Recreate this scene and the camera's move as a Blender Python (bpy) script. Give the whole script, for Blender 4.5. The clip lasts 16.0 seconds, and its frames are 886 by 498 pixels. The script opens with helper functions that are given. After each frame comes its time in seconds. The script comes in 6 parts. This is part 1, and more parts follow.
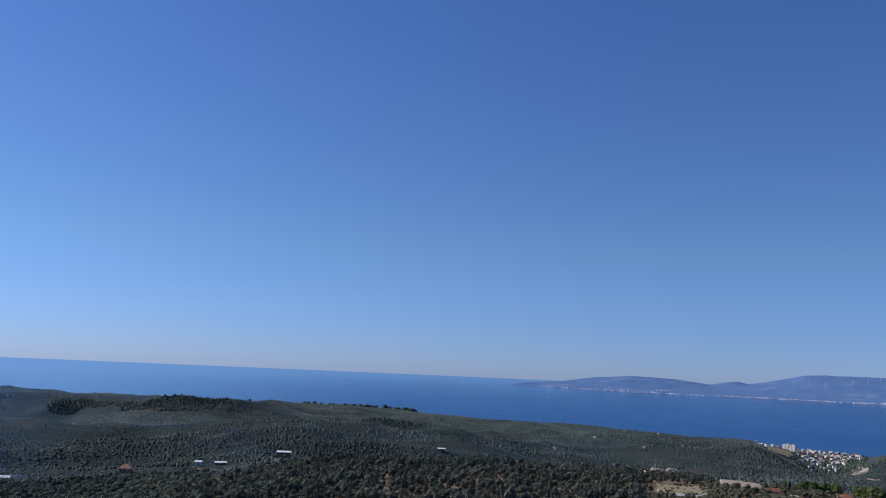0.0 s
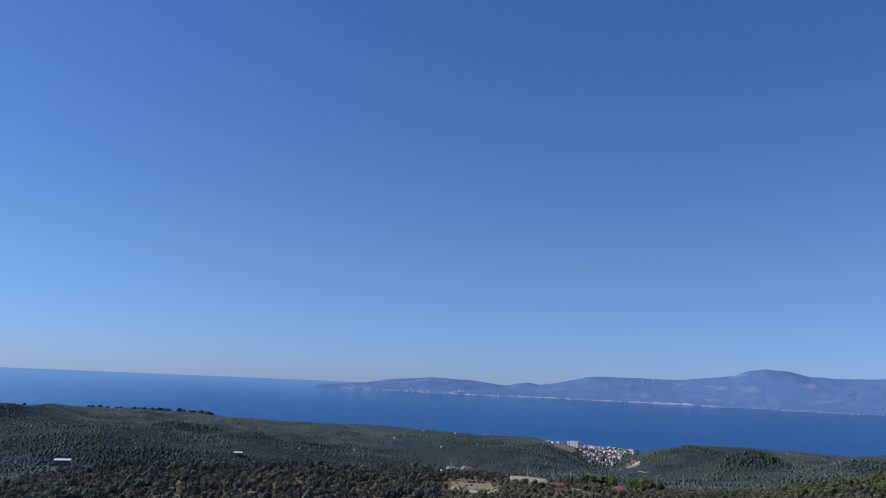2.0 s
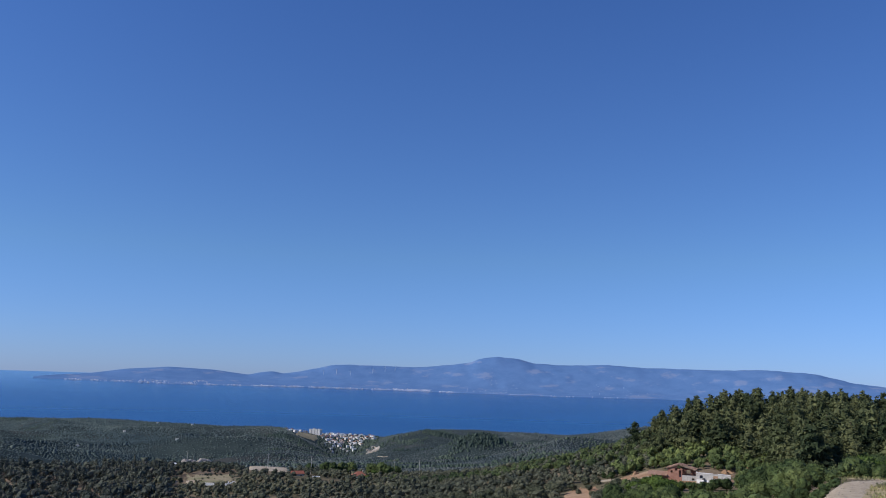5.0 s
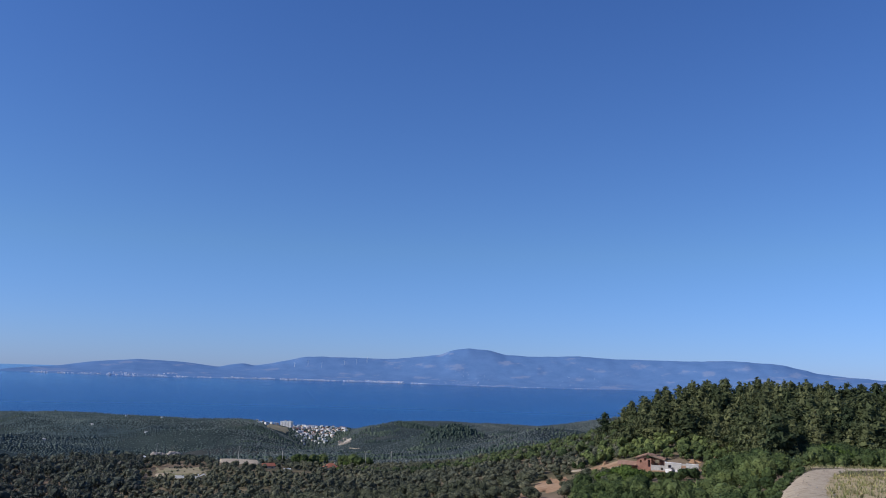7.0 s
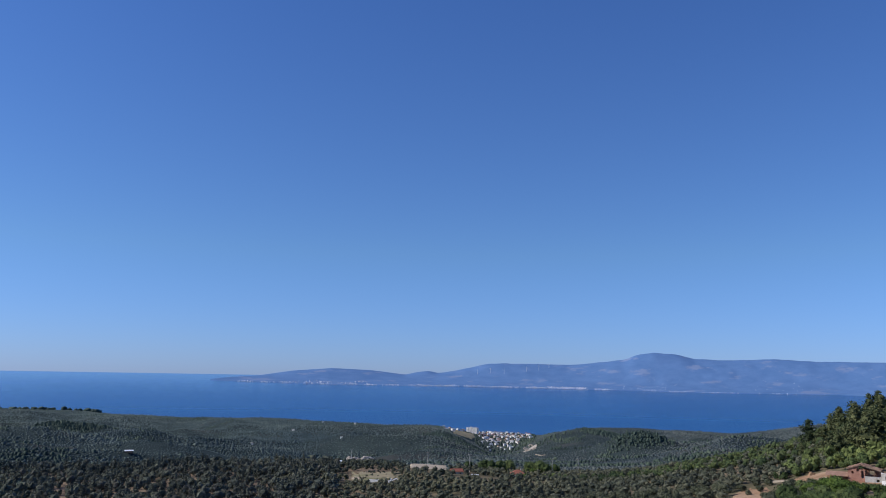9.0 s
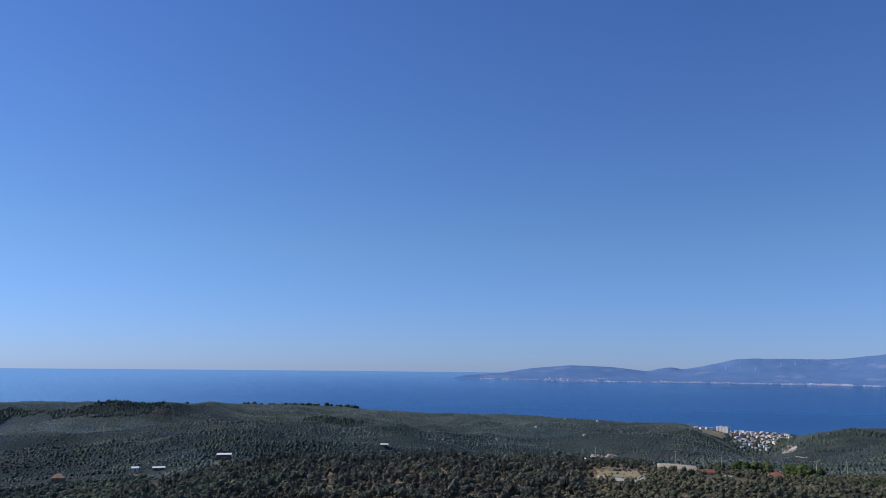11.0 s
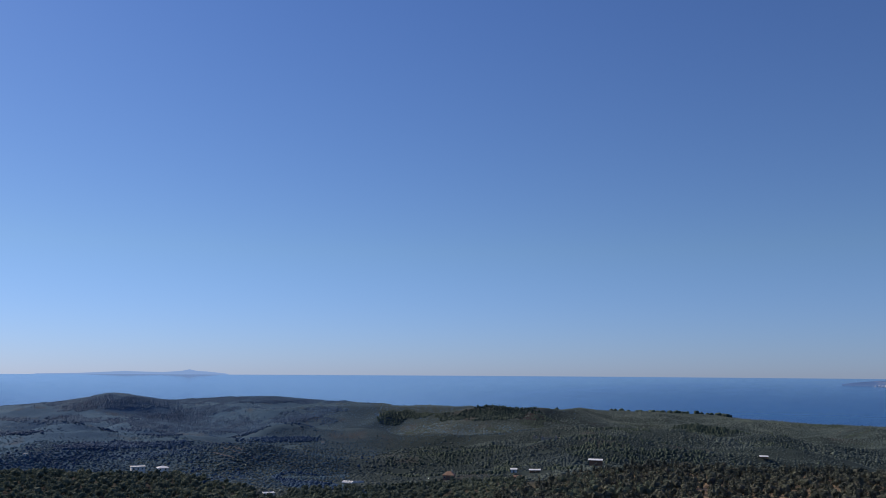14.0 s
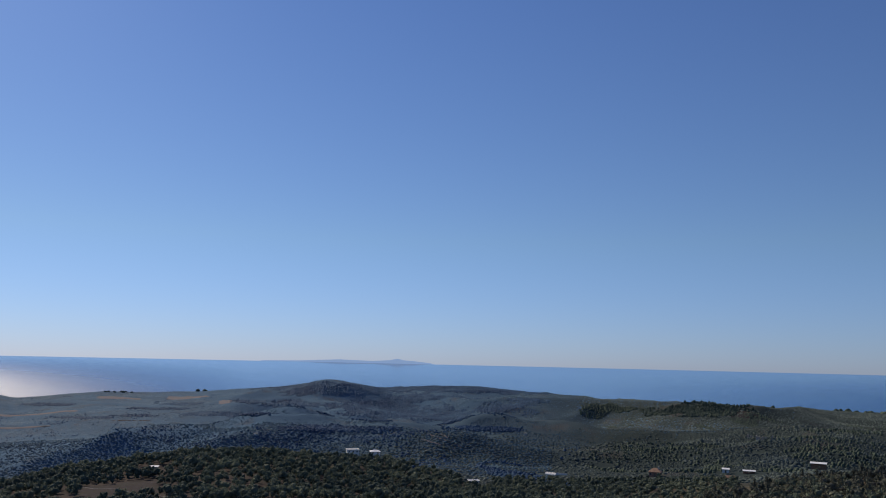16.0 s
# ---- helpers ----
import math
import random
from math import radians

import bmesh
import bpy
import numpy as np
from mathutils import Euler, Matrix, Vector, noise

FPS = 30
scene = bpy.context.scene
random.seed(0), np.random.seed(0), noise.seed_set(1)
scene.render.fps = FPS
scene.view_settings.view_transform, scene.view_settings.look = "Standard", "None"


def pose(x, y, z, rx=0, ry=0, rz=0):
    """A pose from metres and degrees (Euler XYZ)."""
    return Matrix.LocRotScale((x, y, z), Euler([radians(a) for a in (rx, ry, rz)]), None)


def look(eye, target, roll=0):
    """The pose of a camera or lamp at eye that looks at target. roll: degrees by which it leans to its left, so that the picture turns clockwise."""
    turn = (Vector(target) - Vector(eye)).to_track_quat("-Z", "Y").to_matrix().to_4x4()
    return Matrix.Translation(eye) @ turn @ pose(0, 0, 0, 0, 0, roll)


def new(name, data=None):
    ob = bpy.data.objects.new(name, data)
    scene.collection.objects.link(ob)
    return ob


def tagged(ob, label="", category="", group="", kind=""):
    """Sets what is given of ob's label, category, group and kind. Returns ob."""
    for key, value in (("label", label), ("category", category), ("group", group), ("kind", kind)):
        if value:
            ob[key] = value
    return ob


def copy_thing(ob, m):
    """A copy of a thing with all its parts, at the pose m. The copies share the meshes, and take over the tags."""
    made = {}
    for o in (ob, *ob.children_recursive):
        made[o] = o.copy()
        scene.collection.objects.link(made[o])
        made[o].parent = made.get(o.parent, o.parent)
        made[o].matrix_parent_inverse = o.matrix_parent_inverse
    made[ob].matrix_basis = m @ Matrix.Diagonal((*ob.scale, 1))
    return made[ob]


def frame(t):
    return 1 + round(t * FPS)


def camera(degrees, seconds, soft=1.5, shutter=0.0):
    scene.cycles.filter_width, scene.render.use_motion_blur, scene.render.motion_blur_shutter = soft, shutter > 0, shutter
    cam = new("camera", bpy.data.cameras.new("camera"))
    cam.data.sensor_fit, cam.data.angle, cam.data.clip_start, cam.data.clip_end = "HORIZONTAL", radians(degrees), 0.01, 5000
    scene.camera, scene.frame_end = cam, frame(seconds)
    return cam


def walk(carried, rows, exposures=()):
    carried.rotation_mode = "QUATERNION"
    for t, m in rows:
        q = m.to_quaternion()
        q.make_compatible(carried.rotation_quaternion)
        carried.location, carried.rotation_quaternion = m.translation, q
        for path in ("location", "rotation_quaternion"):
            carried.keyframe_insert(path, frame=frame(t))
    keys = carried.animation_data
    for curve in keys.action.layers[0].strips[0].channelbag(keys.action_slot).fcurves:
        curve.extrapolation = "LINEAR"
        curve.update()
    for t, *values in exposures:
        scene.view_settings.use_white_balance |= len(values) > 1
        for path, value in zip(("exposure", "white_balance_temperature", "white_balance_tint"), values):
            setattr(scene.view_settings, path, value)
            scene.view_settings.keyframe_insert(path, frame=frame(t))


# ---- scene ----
EYE, DIP = 143.0, 0.45   # height of the lens over the sea; how far the sea's edge lies below the level


def row(t, yaw, pitch, roll):
    """A hand-held turn on the spot: the lens swings on a short arc round the body."""
    a, b = radians(yaw), radians(pitch)
    eye = Vector((-0.35 * math.sin(a), 0.35 * math.cos(a), EYE))
    return t, look(eye, eye + Vector((-math.sin(a) * math.cos(b), math.cos(a) * math.cos(b), math.sin(b))), roll)


cam = camera(57.32, 16.0, soft=1.0)
walk(cam, [row(*r) for r in (
    (0.0, 0.00, 8.42, 2.52),
    (0.5, -3.19, 8.49, 2.69),
    (1.0, -6.69, 8.72, 2.73),
    (1.5, -10.25, 8.97, 2.61),
    (2.0, -13.70, 9.12, 2.52),
    (2.5, -16.71, 9.01, 2.41),
    (3.0, -19.92, 8.98, 2.30),
    (3.5, -23.43, 9.07, 2.16),
    (4.0, -26.60, 9.05, 2.05),
    (4.5, -29.26, 8.99, 1.93),
    (5.0, -31.51, 8.99, 1.91),
    (5.2, -32.26, 9.01, 1.98),
    (5.7, -33.71, 8.94, 1.96),
    (6.3, -34.46, 8.72, 1.90),
    (6.9, -33.79, 8.51, 1.78),
    (7.5, -31.38, 8.43, 1.63),
    (8.0, -28.33, 8.47, 1.36),
    (8.5, -24.72, 8.63, 1.21),
    (9.2, -19.37, 8.55, 1.04),
    (10.0, -12.96, 8.31, 0.80),
    (11.0, -4.39, 8.17, 0.60),
    (11.5, -0.09, 8.17, 0.58),
    (12.0, 3.89, 8.19, 0.50),
    (12.5, 8.08, 8.34, 0.39),
    (13.0, 12.46, 8.54, 0.17),
    (13.5, 16.68, 8.57, 0.16),
    (14.0, 20.66, 8.43, 0.34),
    (14.5, 24.49, 8.30, 0.59),
    (15.0, 28.06, 8.16, 0.79),
    (15.5, 31.50, 7.92, 1.07),
    (16.0, 34.78, 7.67, 1.28),
)], exposures=[(0.0, -0.05, 6900, 12), (2.0, 0.02, 6700, 11), (5.0, 0.05, 6580, 10), (8.5, 0.09, 6580, 10), (11.0, 0.06, 6750, 11),
               (12.0, -0.02, 6900, 12), (13.0, -0.08, 7300, 12), (14.0, -0.15, 7680, 12), (16.0, -0.22, 8280, 11)])


# ---- world and sun ----
SUN_AZ, SUN_EL = 73.0, 36.0          # degrees to the left of straight ahead, and up
world = bpy.data.worlds.new("sky")
scene.world = world
world.use_nodes = True
wn, wl = world.node_tree.nodes, world.node_tree.links
wn.clear()
w_out, w_bg = wn.new("ShaderNodeOutputWorld"), wn.new("ShaderNodeBackground")
w_sky, w_tc, w_add, w_nrm = (wn.new(k) for k in ("ShaderNodeTexSky", "ShaderNodeTexCoord", "ShaderNodeVectorMath", "ShaderNodeVectorMath"))
w_add.operation, w_nrm.operation = "ADD", "NORMALIZE"
w_add.inputs[1].default_value = (0, 0, math.sin(radians(DIP)))   # the sky comes down to the sea's edge
w_sky.sky_type, w_sky.sun_disc = "NISHITA", False
w_sky.sun_elevation, w_sky.sun_rotation = radians(SUN_EL), radians(-SUN_AZ)
w_sky.altitude, w_sky.air_density, w_sky.dust_density, w_sky.ozone_density = 200, 1.0, 0.18, 6.0
wl.new(w_tc.outputs["Generated"], w_add.inputs[0])
wl.new(w_add.outputs[0], w_nrm.inputs[0])
wl.new(w_nrm.outputs[0], w_sky.inputs[0])
w_tint, w_sep, w_ramp = wn.new("ShaderNodeMix"), wn.new("ShaderNodeSeparateXYZ"), wn.new("ShaderNodeValToRGB")
w_tint.data_type, w_tint.blend_type = "RGBA", "MULTIPLY"        # the deep blue of a dry, clear day, milkier low down
w_tint.inputs["Factor"].default_value = 1.0
w_ramp.color_ramp.elements.new(0.5)
for e, (p, c) in zip(w_ramp.color_ramp.elements, ((0.0, (0.55, 0.757, 1.45, 1)), (0.15, (0.7, 0.90, 1.21, 1)), (0.5, (0.63, 0.89, 1.36, 1)))):
    e.position, e.color = p, c
wl.new(w_nrm.outputs[0], w_sep.inputs[0])
wl.new(w_sep.outputs["Z"], w_ramp.inputs["Fac"])
wl.new(w_ramp.outputs["Color"], w_tint.inputs["B"])
wl.new(w_sky.outputs[0], w_tint.inputs["A"])
wl.new(w_tint.outputs["Result"], w_bg.inputs[0])
wl.new(w_bg.outputs[0], w_out.inputs[0])
w_bg.inputs[1].default_value = 0.09

sun = new("sun", bpy.data.lights.new("sun", "SUN"))
sun.data.energy, sun.data.angle, sun.data.color = 4.2, radians(0.53), (1.0, 0.958, 0.9)
sa, se = radians(SUN_AZ), radians(SUN_EL)
sun.matrix_world = look((0, 0, 900), Vector((0, 0, 900)) - Vector((-math.sin(sa) * math.cos(se), math.cos(sa) * math.cos(se), math.sin(se))))
scene.view_settings.exposure = 0.0


# ---- materials ----
def nodes_of(name):
    m = bpy.data.materials.new(name)
    m.use_nodes = True
    nt = m.node_tree
    return m, nt.nodes, nt.links, nt.nodes["Principled BSDF"]


def spot_noise(ns, ls, scale, detail=4.0, rough=0.6, coords="Object", stretch=None):
    tc, nz = ns.new("ShaderNodeTexCoord"), ns.new("ShaderNodeTexNoise")
    nz.inputs["Scale"].default_value, nz.inputs["Detail"].default_value, nz.inputs["Roughness"].default_value = scale, detail, rough
    src = tc.outputs[coords]
    if stretch:
        mp = ns.new("ShaderNodeMapping")
        mp.inputs["Scale"].default_value = stretch
        ls.new(src, mp.inputs["Vector"])
        src = mp.outputs["Vector"]
    ls.new(src, nz.inputs["Vector"])
    return nz.outputs["Fac"]


def ramp_of(ns, ls, fac, stops):
    r = ns.new("ShaderNodeValToRGB")
    el = r.color_ramp.elements
    while len(el) < len(stops):
        el.new(0.5)
    for e, (p, c) in zip(el, stops):
        e.position, e.color = p, (*c, 1)
    ls.new(fac, r.inputs["Fac"])
    return r.outputs["Color"]


def blend(ns, ls, fac, a, b, how="MIX"):
    mx = ns.new("ShaderNodeMix")
    mx.data_type, mx.blend_type = "RGBA", how
    for sock, v in ((mx.inputs["Factor"], fac), (mx.inputs["A"], a), (mx.inputs["B"], b)):
        if isinstance(v, (int, float)):
            sock.default_value = v
        elif isinstance(v, tuple):
            sock.default_value = (*v, 1)
        else:
            ls.new(v, sock)
    return mx.outputs["Result"]


def relief(ns, ls, bsdf, fac, strength, distance):
    b = ns.new("ShaderNodeBump")
    b.inputs["Strength"].default_value, b.inputs["Distance"].default_value = strength, distance
    ls.new(fac, b.inputs["Height"])
    ls.new(b.outputs["Normal"], bsdf.inputs["Normal"])


def surface(name, a, b, scale, rough=0.85, fine=None, bump=0.3, dist=0.03, metal=0.0, c=None, spec=0.3):
    """Two tones in patches, a finer grain over them, and a little relief."""
    m, ns, ls, bs = nodes_of(name)
    big = spot_noise(ns, ls, scale)
    stops = [(0.35, a), (0.65, b)] if c is None else [(0.3, a), (0.5, b), (0.7, c)]
    col = ramp_of(ns, ls, big, stops)
    grain = spot_noise(ns, ls, fine or scale * 9, 6.0, 0.7)
    tone = ramp_of(ns, ls, grain, [(0.3, (0.72, 0.72, 0.72)), (0.7, (1.15, 1.15, 1.15))])
    ls.new(blend(ns, ls, 1.0, col, tone, "MULTIPLY"), bs.inputs["Base Color"])
    bs.inputs["Roughness"].default_value, bs.inputs["Metallic"].default_value, bs.inputs["Specular IOR Level"].default_value = rough, metal, spec
    if bump:
        relief(ns, ls, bs, grain, bump, dist)
    return m


def foliage(name, tones, patch=0.01, source="island", rough=0.8, sheen=0.1, leafy=0.0, thin=0.0):
    """Leaves: a tone for each clump, shifted by wide patches over the hillside."""
    m, ns, ls, bs = nodes_of(name)
    if source == "island":
        rnd = ns.new("ShaderNodeNewGeometry").outputs["Random Per Island"]
    else:
        rnd = ns.new("ShaderNodeObjectInfo").outputs["Random"]
    n = len(tones)
    col = ramp_of(ns, ls, rnd, [(i / max(1, n - 1), t) for i, t in enumerate(tones)])
    big = spot_noise(ns, ls, patch, 3.0)
    tone = ramp_of(ns, ls, big, [(0.32, (0.6, 0.66, 0.7)), (0.68, (1.28, 1.2, 1.06))])
    plots = spot_noise(ns, ls, patch * 5, 4.0)
    tone = blend(ns, ls, 1.0, tone, ramp_of(ns, ls, plots, [(0.35, (0.74, 0.78, 0.8)), (0.65, (1.24, 1.2, 1.14))]), "MULTIPLY")
    if source != "island":
        isl = ns.new("ShaderNodeNewGeometry").outputs["Random Per Island"]
        leaf = ramp_of(ns, ls, isl, [(0.0, (0.7, 0.72, 0.7)), (1.0, (1.25, 1.25, 1.15))])
        col = blend(ns, ls, 1.0, col, leaf, "MULTIPLY")
    ls.new(blend(ns, ls, 1.0, col, tone, "MULTIPLY"), bs.inputs["Base Color"])
    bs.inputs["Roughness"].default_value = rough
    bs.inputs["Specular IOR Level"].default_value = sheen
    if leafy:
        relief(ns, ls, bs, spot_noise(ns, ls, 1.1, 3.0, 0.7), 1.0, leafy)
    if thin:                                   # leaves let some light through
        glow, mix, out = ns.new("ShaderNodeBsdfTranslucent"), ns.new("ShaderNodeMixShader"), ns["Material Output"]
        ls.new(bs.inputs["Base Color"].links[0].from_socket, glow.inputs["Color"])
        mix.inputs[0].default_value = thin
        ls.new(bs.outputs[0], mix.inputs[1])
        ls.new(glow.outputs[0], mix.inputs[2])
        ls.new(mix.outputs[0], out.inputs["Surface"])
    return m


M_olive = foliage("olive_leaves", [(0.082, 0.091, 0.062), (0.125, 0.132, 0.09), (0.171, 0.17, 0.125)], 0.02, "object", thin=0.14)
# haze over the far slopes is put into these leaf colours as added blue
M_olive_far = foliage("hazed_olive_leaves", [(0.058, 0.085, 0.087), (0.077, 0.106, 0.109), (0.101, 0.132, 0.133)], 0.006)
M_olive_west = foliage("hazed_west_grove_leaves", [(0.093, 0.19, 0.287), (0.109, 0.212, 0.312), (0.129, 0.238, 0.333)], 0.006, sheen=0.15, thin=0.45)
# dimmer copy of the western leaves, for the far band whose sunlit faces show most
M_olive_west_dim = foliage("hazed_dim_grove_leaves", [(0.067, 0.142, 0.234), (0.079, 0.157, 0.253), (0.092, 0.174, 0.269)], 0.006, thin=0.25)
M_pine_west = foliage("hazed_pine_needles", [(0.033, 0.086, 0.178), (0.04, 0.099, 0.2), (0.05, 0.115, 0.22)], 0.01, thin=0.2)
M_scrubwood = foliage("scrub_oak_leaves", [(0.076, 0.105, 0.089), (0.114, 0.147, 0.118), (0.154, 0.186, 0.147)], 0.012, thin=0.3)
M_mixed = foliage("mixed_woodland_leaves", [(0.041, 0.05, 0.042), (0.079, 0.091, 0.075), (0.132, 0.147, 0.12), (0.095, 0.09, 0.083)], 0.012, thin=0.16)
M_pine = foliage("pine_needles", [(0.049, 0.067, 0.036), (0.099, 0.115, 0.057), (0.17, 0.178, 0.089)], 0.03, "object", thin=0.14)
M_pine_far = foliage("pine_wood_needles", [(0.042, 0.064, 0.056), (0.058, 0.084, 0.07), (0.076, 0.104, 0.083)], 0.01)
M_broad = foliage("broad_leaves", [(0.046, 0.071, 0.03), (0.089, 0.122, 0.048), (0.139, 0.172, 0.07)], 0.05, "object", thin=0.14)
M_spur = foliage("oak_scrub_leaves", [(0.04, 0.062, 0.03), (0.07, 0.098, 0.042), (0.11, 0.138, 0.06)], 0.02, thin=0.1)
M_olive_mid = foliage("terrace_olive_leaves", [(0.064, 0.075, 0.053), (0.101, 0.108, 0.078), (0.141, 0.144, 0.106)], 0.012, thin=0.1)
# paler and bluer than the near olives: haze mixed into the leaf colour
M_olive_east = foliage("hazed_east_grove_leaves", [(0.054, 0.072, 0.078), (0.076, 0.096, 0.103), (0.103, 0.12, 0.127)], 0.006)
M_bright = foliage("bright_leaves", [(0.075, 0.12, 0.03), (0.115, 0.165, 0.042)], 0.05, "object", thin=0.14)
M_bark = surface("bark", (0.09, 0.065, 0.045), (0.16, 0.12, 0.085), 2.5, 0.9)
M_dry = foliage("dry_grass_blades", [(0.26, 0.235, 0.12), (0.34, 0.3, 0.17), (0.15, 0.18, 0.07), (0.2, 0.2, 0.1)], 0.1)
M_soil = surface("red_earth", (0.24, 0.145, 0.085), (0.34, 0.215, 0.13), 0.12, 0.95, 1.5, 0.6, 0.2, c=(0.4, 0.275, 0.18), spec=0.05)
M_field = surface("dry_field", (0.3, 0.235, 0.13), (0.4, 0.32, 0.19), 0.03, 0.95, 0.6, c=(0.26, 0.24, 0.12), spec=0.05)
M_yard = surface("grassy_terrace", (0.2, 0.17, 0.1), (0.3, 0.25, 0.16), 0.08, 0.95, 0.8, c=(0.17, 0.17, 0.09), spec=0.05)
M_fallow = surface("fallow_field", (0.125, 0.12, 0.132), (0.168, 0.156, 0.165), 0.02, 0.95, 0.5, c=(0.115, 0.125, 0.125), spec=0.05)
M_pale = surface("pale_gravel", (0.33, 0.27, 0.2), (0.47, 0.395, 0.3), 0.15, 0.9, 1.8, spec=0.05)
M_scrub = surface("brown_scrub_earth", (0.027, 0.023, 0.025), (0.042, 0.035, 0.036), 0.08, 0.95, 0.9, 0.6, 0.25, c=(0.04, 0.04, 0.032), spec=0.05)
M_white = surface("white_plaster", (0.72, 0.71, 0.68), (0.82, 0.81, 0.78), 0.4, 0.8, 4.0, 0.15, 0.02)
M_cream = surface("cream_plaster", (0.62, 0.54, 0.42), (0.72, 0.64, 0.52), 0.4, 0.8, 4.0, 0.15, 0.02)
M_concrete = surface("bare_concrete", (0.38, 0.36, 0.33), (0.52, 0.5, 0.46), 0.6, 0.85, 5.0, 0.3, 0.02)
M_metal = surface("white_roof_sheet", (0.72, 0.73, 0.74), (0.82, 0.83, 0.84), 0.5, 0.45, 6.0, 0.1, 0.02)
M_tile = surface("red_roof_tiles", (0.25, 0.085, 0.055), (0.34, 0.13, 0.085), 0.8, 0.8, 6.0, 0.6, 0.05)
M_oldtile = surface("weathered_roof_tiles", (0.27, 0.155, 0.105), (0.38, 0.24, 0.165), 0.7, 0.85, 6.0, 0.6, 0.05)
M_brick = surface("bare_hollow_brick", (0.3, 0.15, 0.105), (0.4, 0.22, 0.16), 1.2, 0.9, 9.0, 0.6, 0.04)
M_wood = surface("grey_wood", (0.16, 0.12, 0.09), (0.26, 0.2, 0.15), 1.5, 0.85, 12.0)
M_shade = surface("dark_glass", (0.02, 0.024, 0.03), (0.04, 0.045, 0.05), 1.0, 0.25, 5.0, 0.0)
M_rock = surface("pale_limestone", (0.32, 0.275, 0.23), (0.5, 0.45, 0.39), 0.25, 0.9, 2.5, 0.8, 0.3, spec=0.05)
M_track = surface("dusty_track", (0.3, 0.235, 0.16), (0.5, 0.41, 0.3), 0.8, 0.95, 5.0, 1.0, 0.12, c=(0.37, 0.295, 0.205), spec=0.05)


def make_ground():
    """Tilled reddish earth on the near terraces; dark scrub and grass under the far groves, with haze put in as blue to
    the west.
    """
    m, ns, ls, bs = nodes_of("hillside_soil")
    wide = spot_noise(ns, ls, 0.006, 5.0)
    mid = spot_noise(ns, ls, 0.05, 6.0, 0.65)
    fine = spot_noise(ns, ls, 0.9, 6.0, 0.7)
    soil = ramp_of(ns, ls, mid, [(0.36, (0.165, 0.12, 0.088)), (0.5, (0.25, 0.18, 0.128)), (0.66, (0.33, 0.24, 0.175))])
    weeds = ramp_of(ns, ls, mid, [(0.3, (0.05, 0.055, 0.03)), (0.7, (0.12, 0.11, 0.06))])
    # shade between far trees, and some haze, are put into this dark bluish tone
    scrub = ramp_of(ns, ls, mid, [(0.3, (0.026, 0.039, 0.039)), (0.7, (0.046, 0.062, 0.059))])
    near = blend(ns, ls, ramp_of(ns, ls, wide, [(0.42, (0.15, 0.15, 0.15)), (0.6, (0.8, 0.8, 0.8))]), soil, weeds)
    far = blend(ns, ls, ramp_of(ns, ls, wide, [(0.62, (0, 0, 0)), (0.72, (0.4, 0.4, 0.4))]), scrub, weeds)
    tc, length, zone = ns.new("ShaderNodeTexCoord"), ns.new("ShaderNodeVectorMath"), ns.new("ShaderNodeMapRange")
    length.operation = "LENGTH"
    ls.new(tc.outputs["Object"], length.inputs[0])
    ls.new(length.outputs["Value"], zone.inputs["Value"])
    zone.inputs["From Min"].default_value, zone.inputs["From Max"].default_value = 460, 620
    sep, side = ns.new("ShaderNodeSeparateXYZ"), ns.new("ShaderNodeMapRange")
    ls.new(tc.outputs["Object"], sep.inputs[0])
    ls.new(sep.outputs["X"], side.inputs["Value"])
    side.inputs["From Min"].default_value, side.inputs["From Max"].default_value = -60, -190
    stony = ramp_of(ns, ls, mid, [(0.36, (0.036, 0.032, 0.031)), (0.66, (0.076, 0.06, 0.055))])
    near = blend(ns, ls, side.outputs["Result"], near, stony)
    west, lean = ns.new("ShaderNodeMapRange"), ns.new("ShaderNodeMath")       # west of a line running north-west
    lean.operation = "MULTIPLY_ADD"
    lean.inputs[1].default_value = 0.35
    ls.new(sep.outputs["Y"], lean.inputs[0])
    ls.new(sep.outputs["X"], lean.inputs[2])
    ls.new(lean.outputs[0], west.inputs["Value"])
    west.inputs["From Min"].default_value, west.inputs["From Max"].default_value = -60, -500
    # haze over the western slopes, put into the ground colour as blue
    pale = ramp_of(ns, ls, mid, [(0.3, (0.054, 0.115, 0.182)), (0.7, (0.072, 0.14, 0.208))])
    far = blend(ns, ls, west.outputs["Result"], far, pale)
    bare = ramp_of(ns, ls, mid, [(0.3, (0.074, 0.068, 0.063)), (0.7, (0.108, 0.095, 0.086))])
    far = blend(ns, ls, ramp_of(ns, ls, spot_noise(ns, ls, 0.017, 4.0, 0.6), [(0.56, (0, 0, 0)), (0.66, (0.45, 0.45, 0.45))]), far, bare)
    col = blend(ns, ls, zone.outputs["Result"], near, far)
    tone = ramp_of(ns, ls, fine, [(0.3, (0.7, 0.7, 0.7)), (0.7, (1.2, 1.2, 1.2))])
    ls.new(blend(ns, ls, 1.0, col, tone, "MULTIPLY"), bs.inputs["Base Color"])
    bs.inputs["Roughness"].default_value = 0.95
    bs.inputs["Specular IOR Level"].default_value = 0.15
    relief(ns, ls, bs, fine, 0.5, 0.15)
    bs.inputs["Specular IOR Level"].default_value = 0.03
    return m


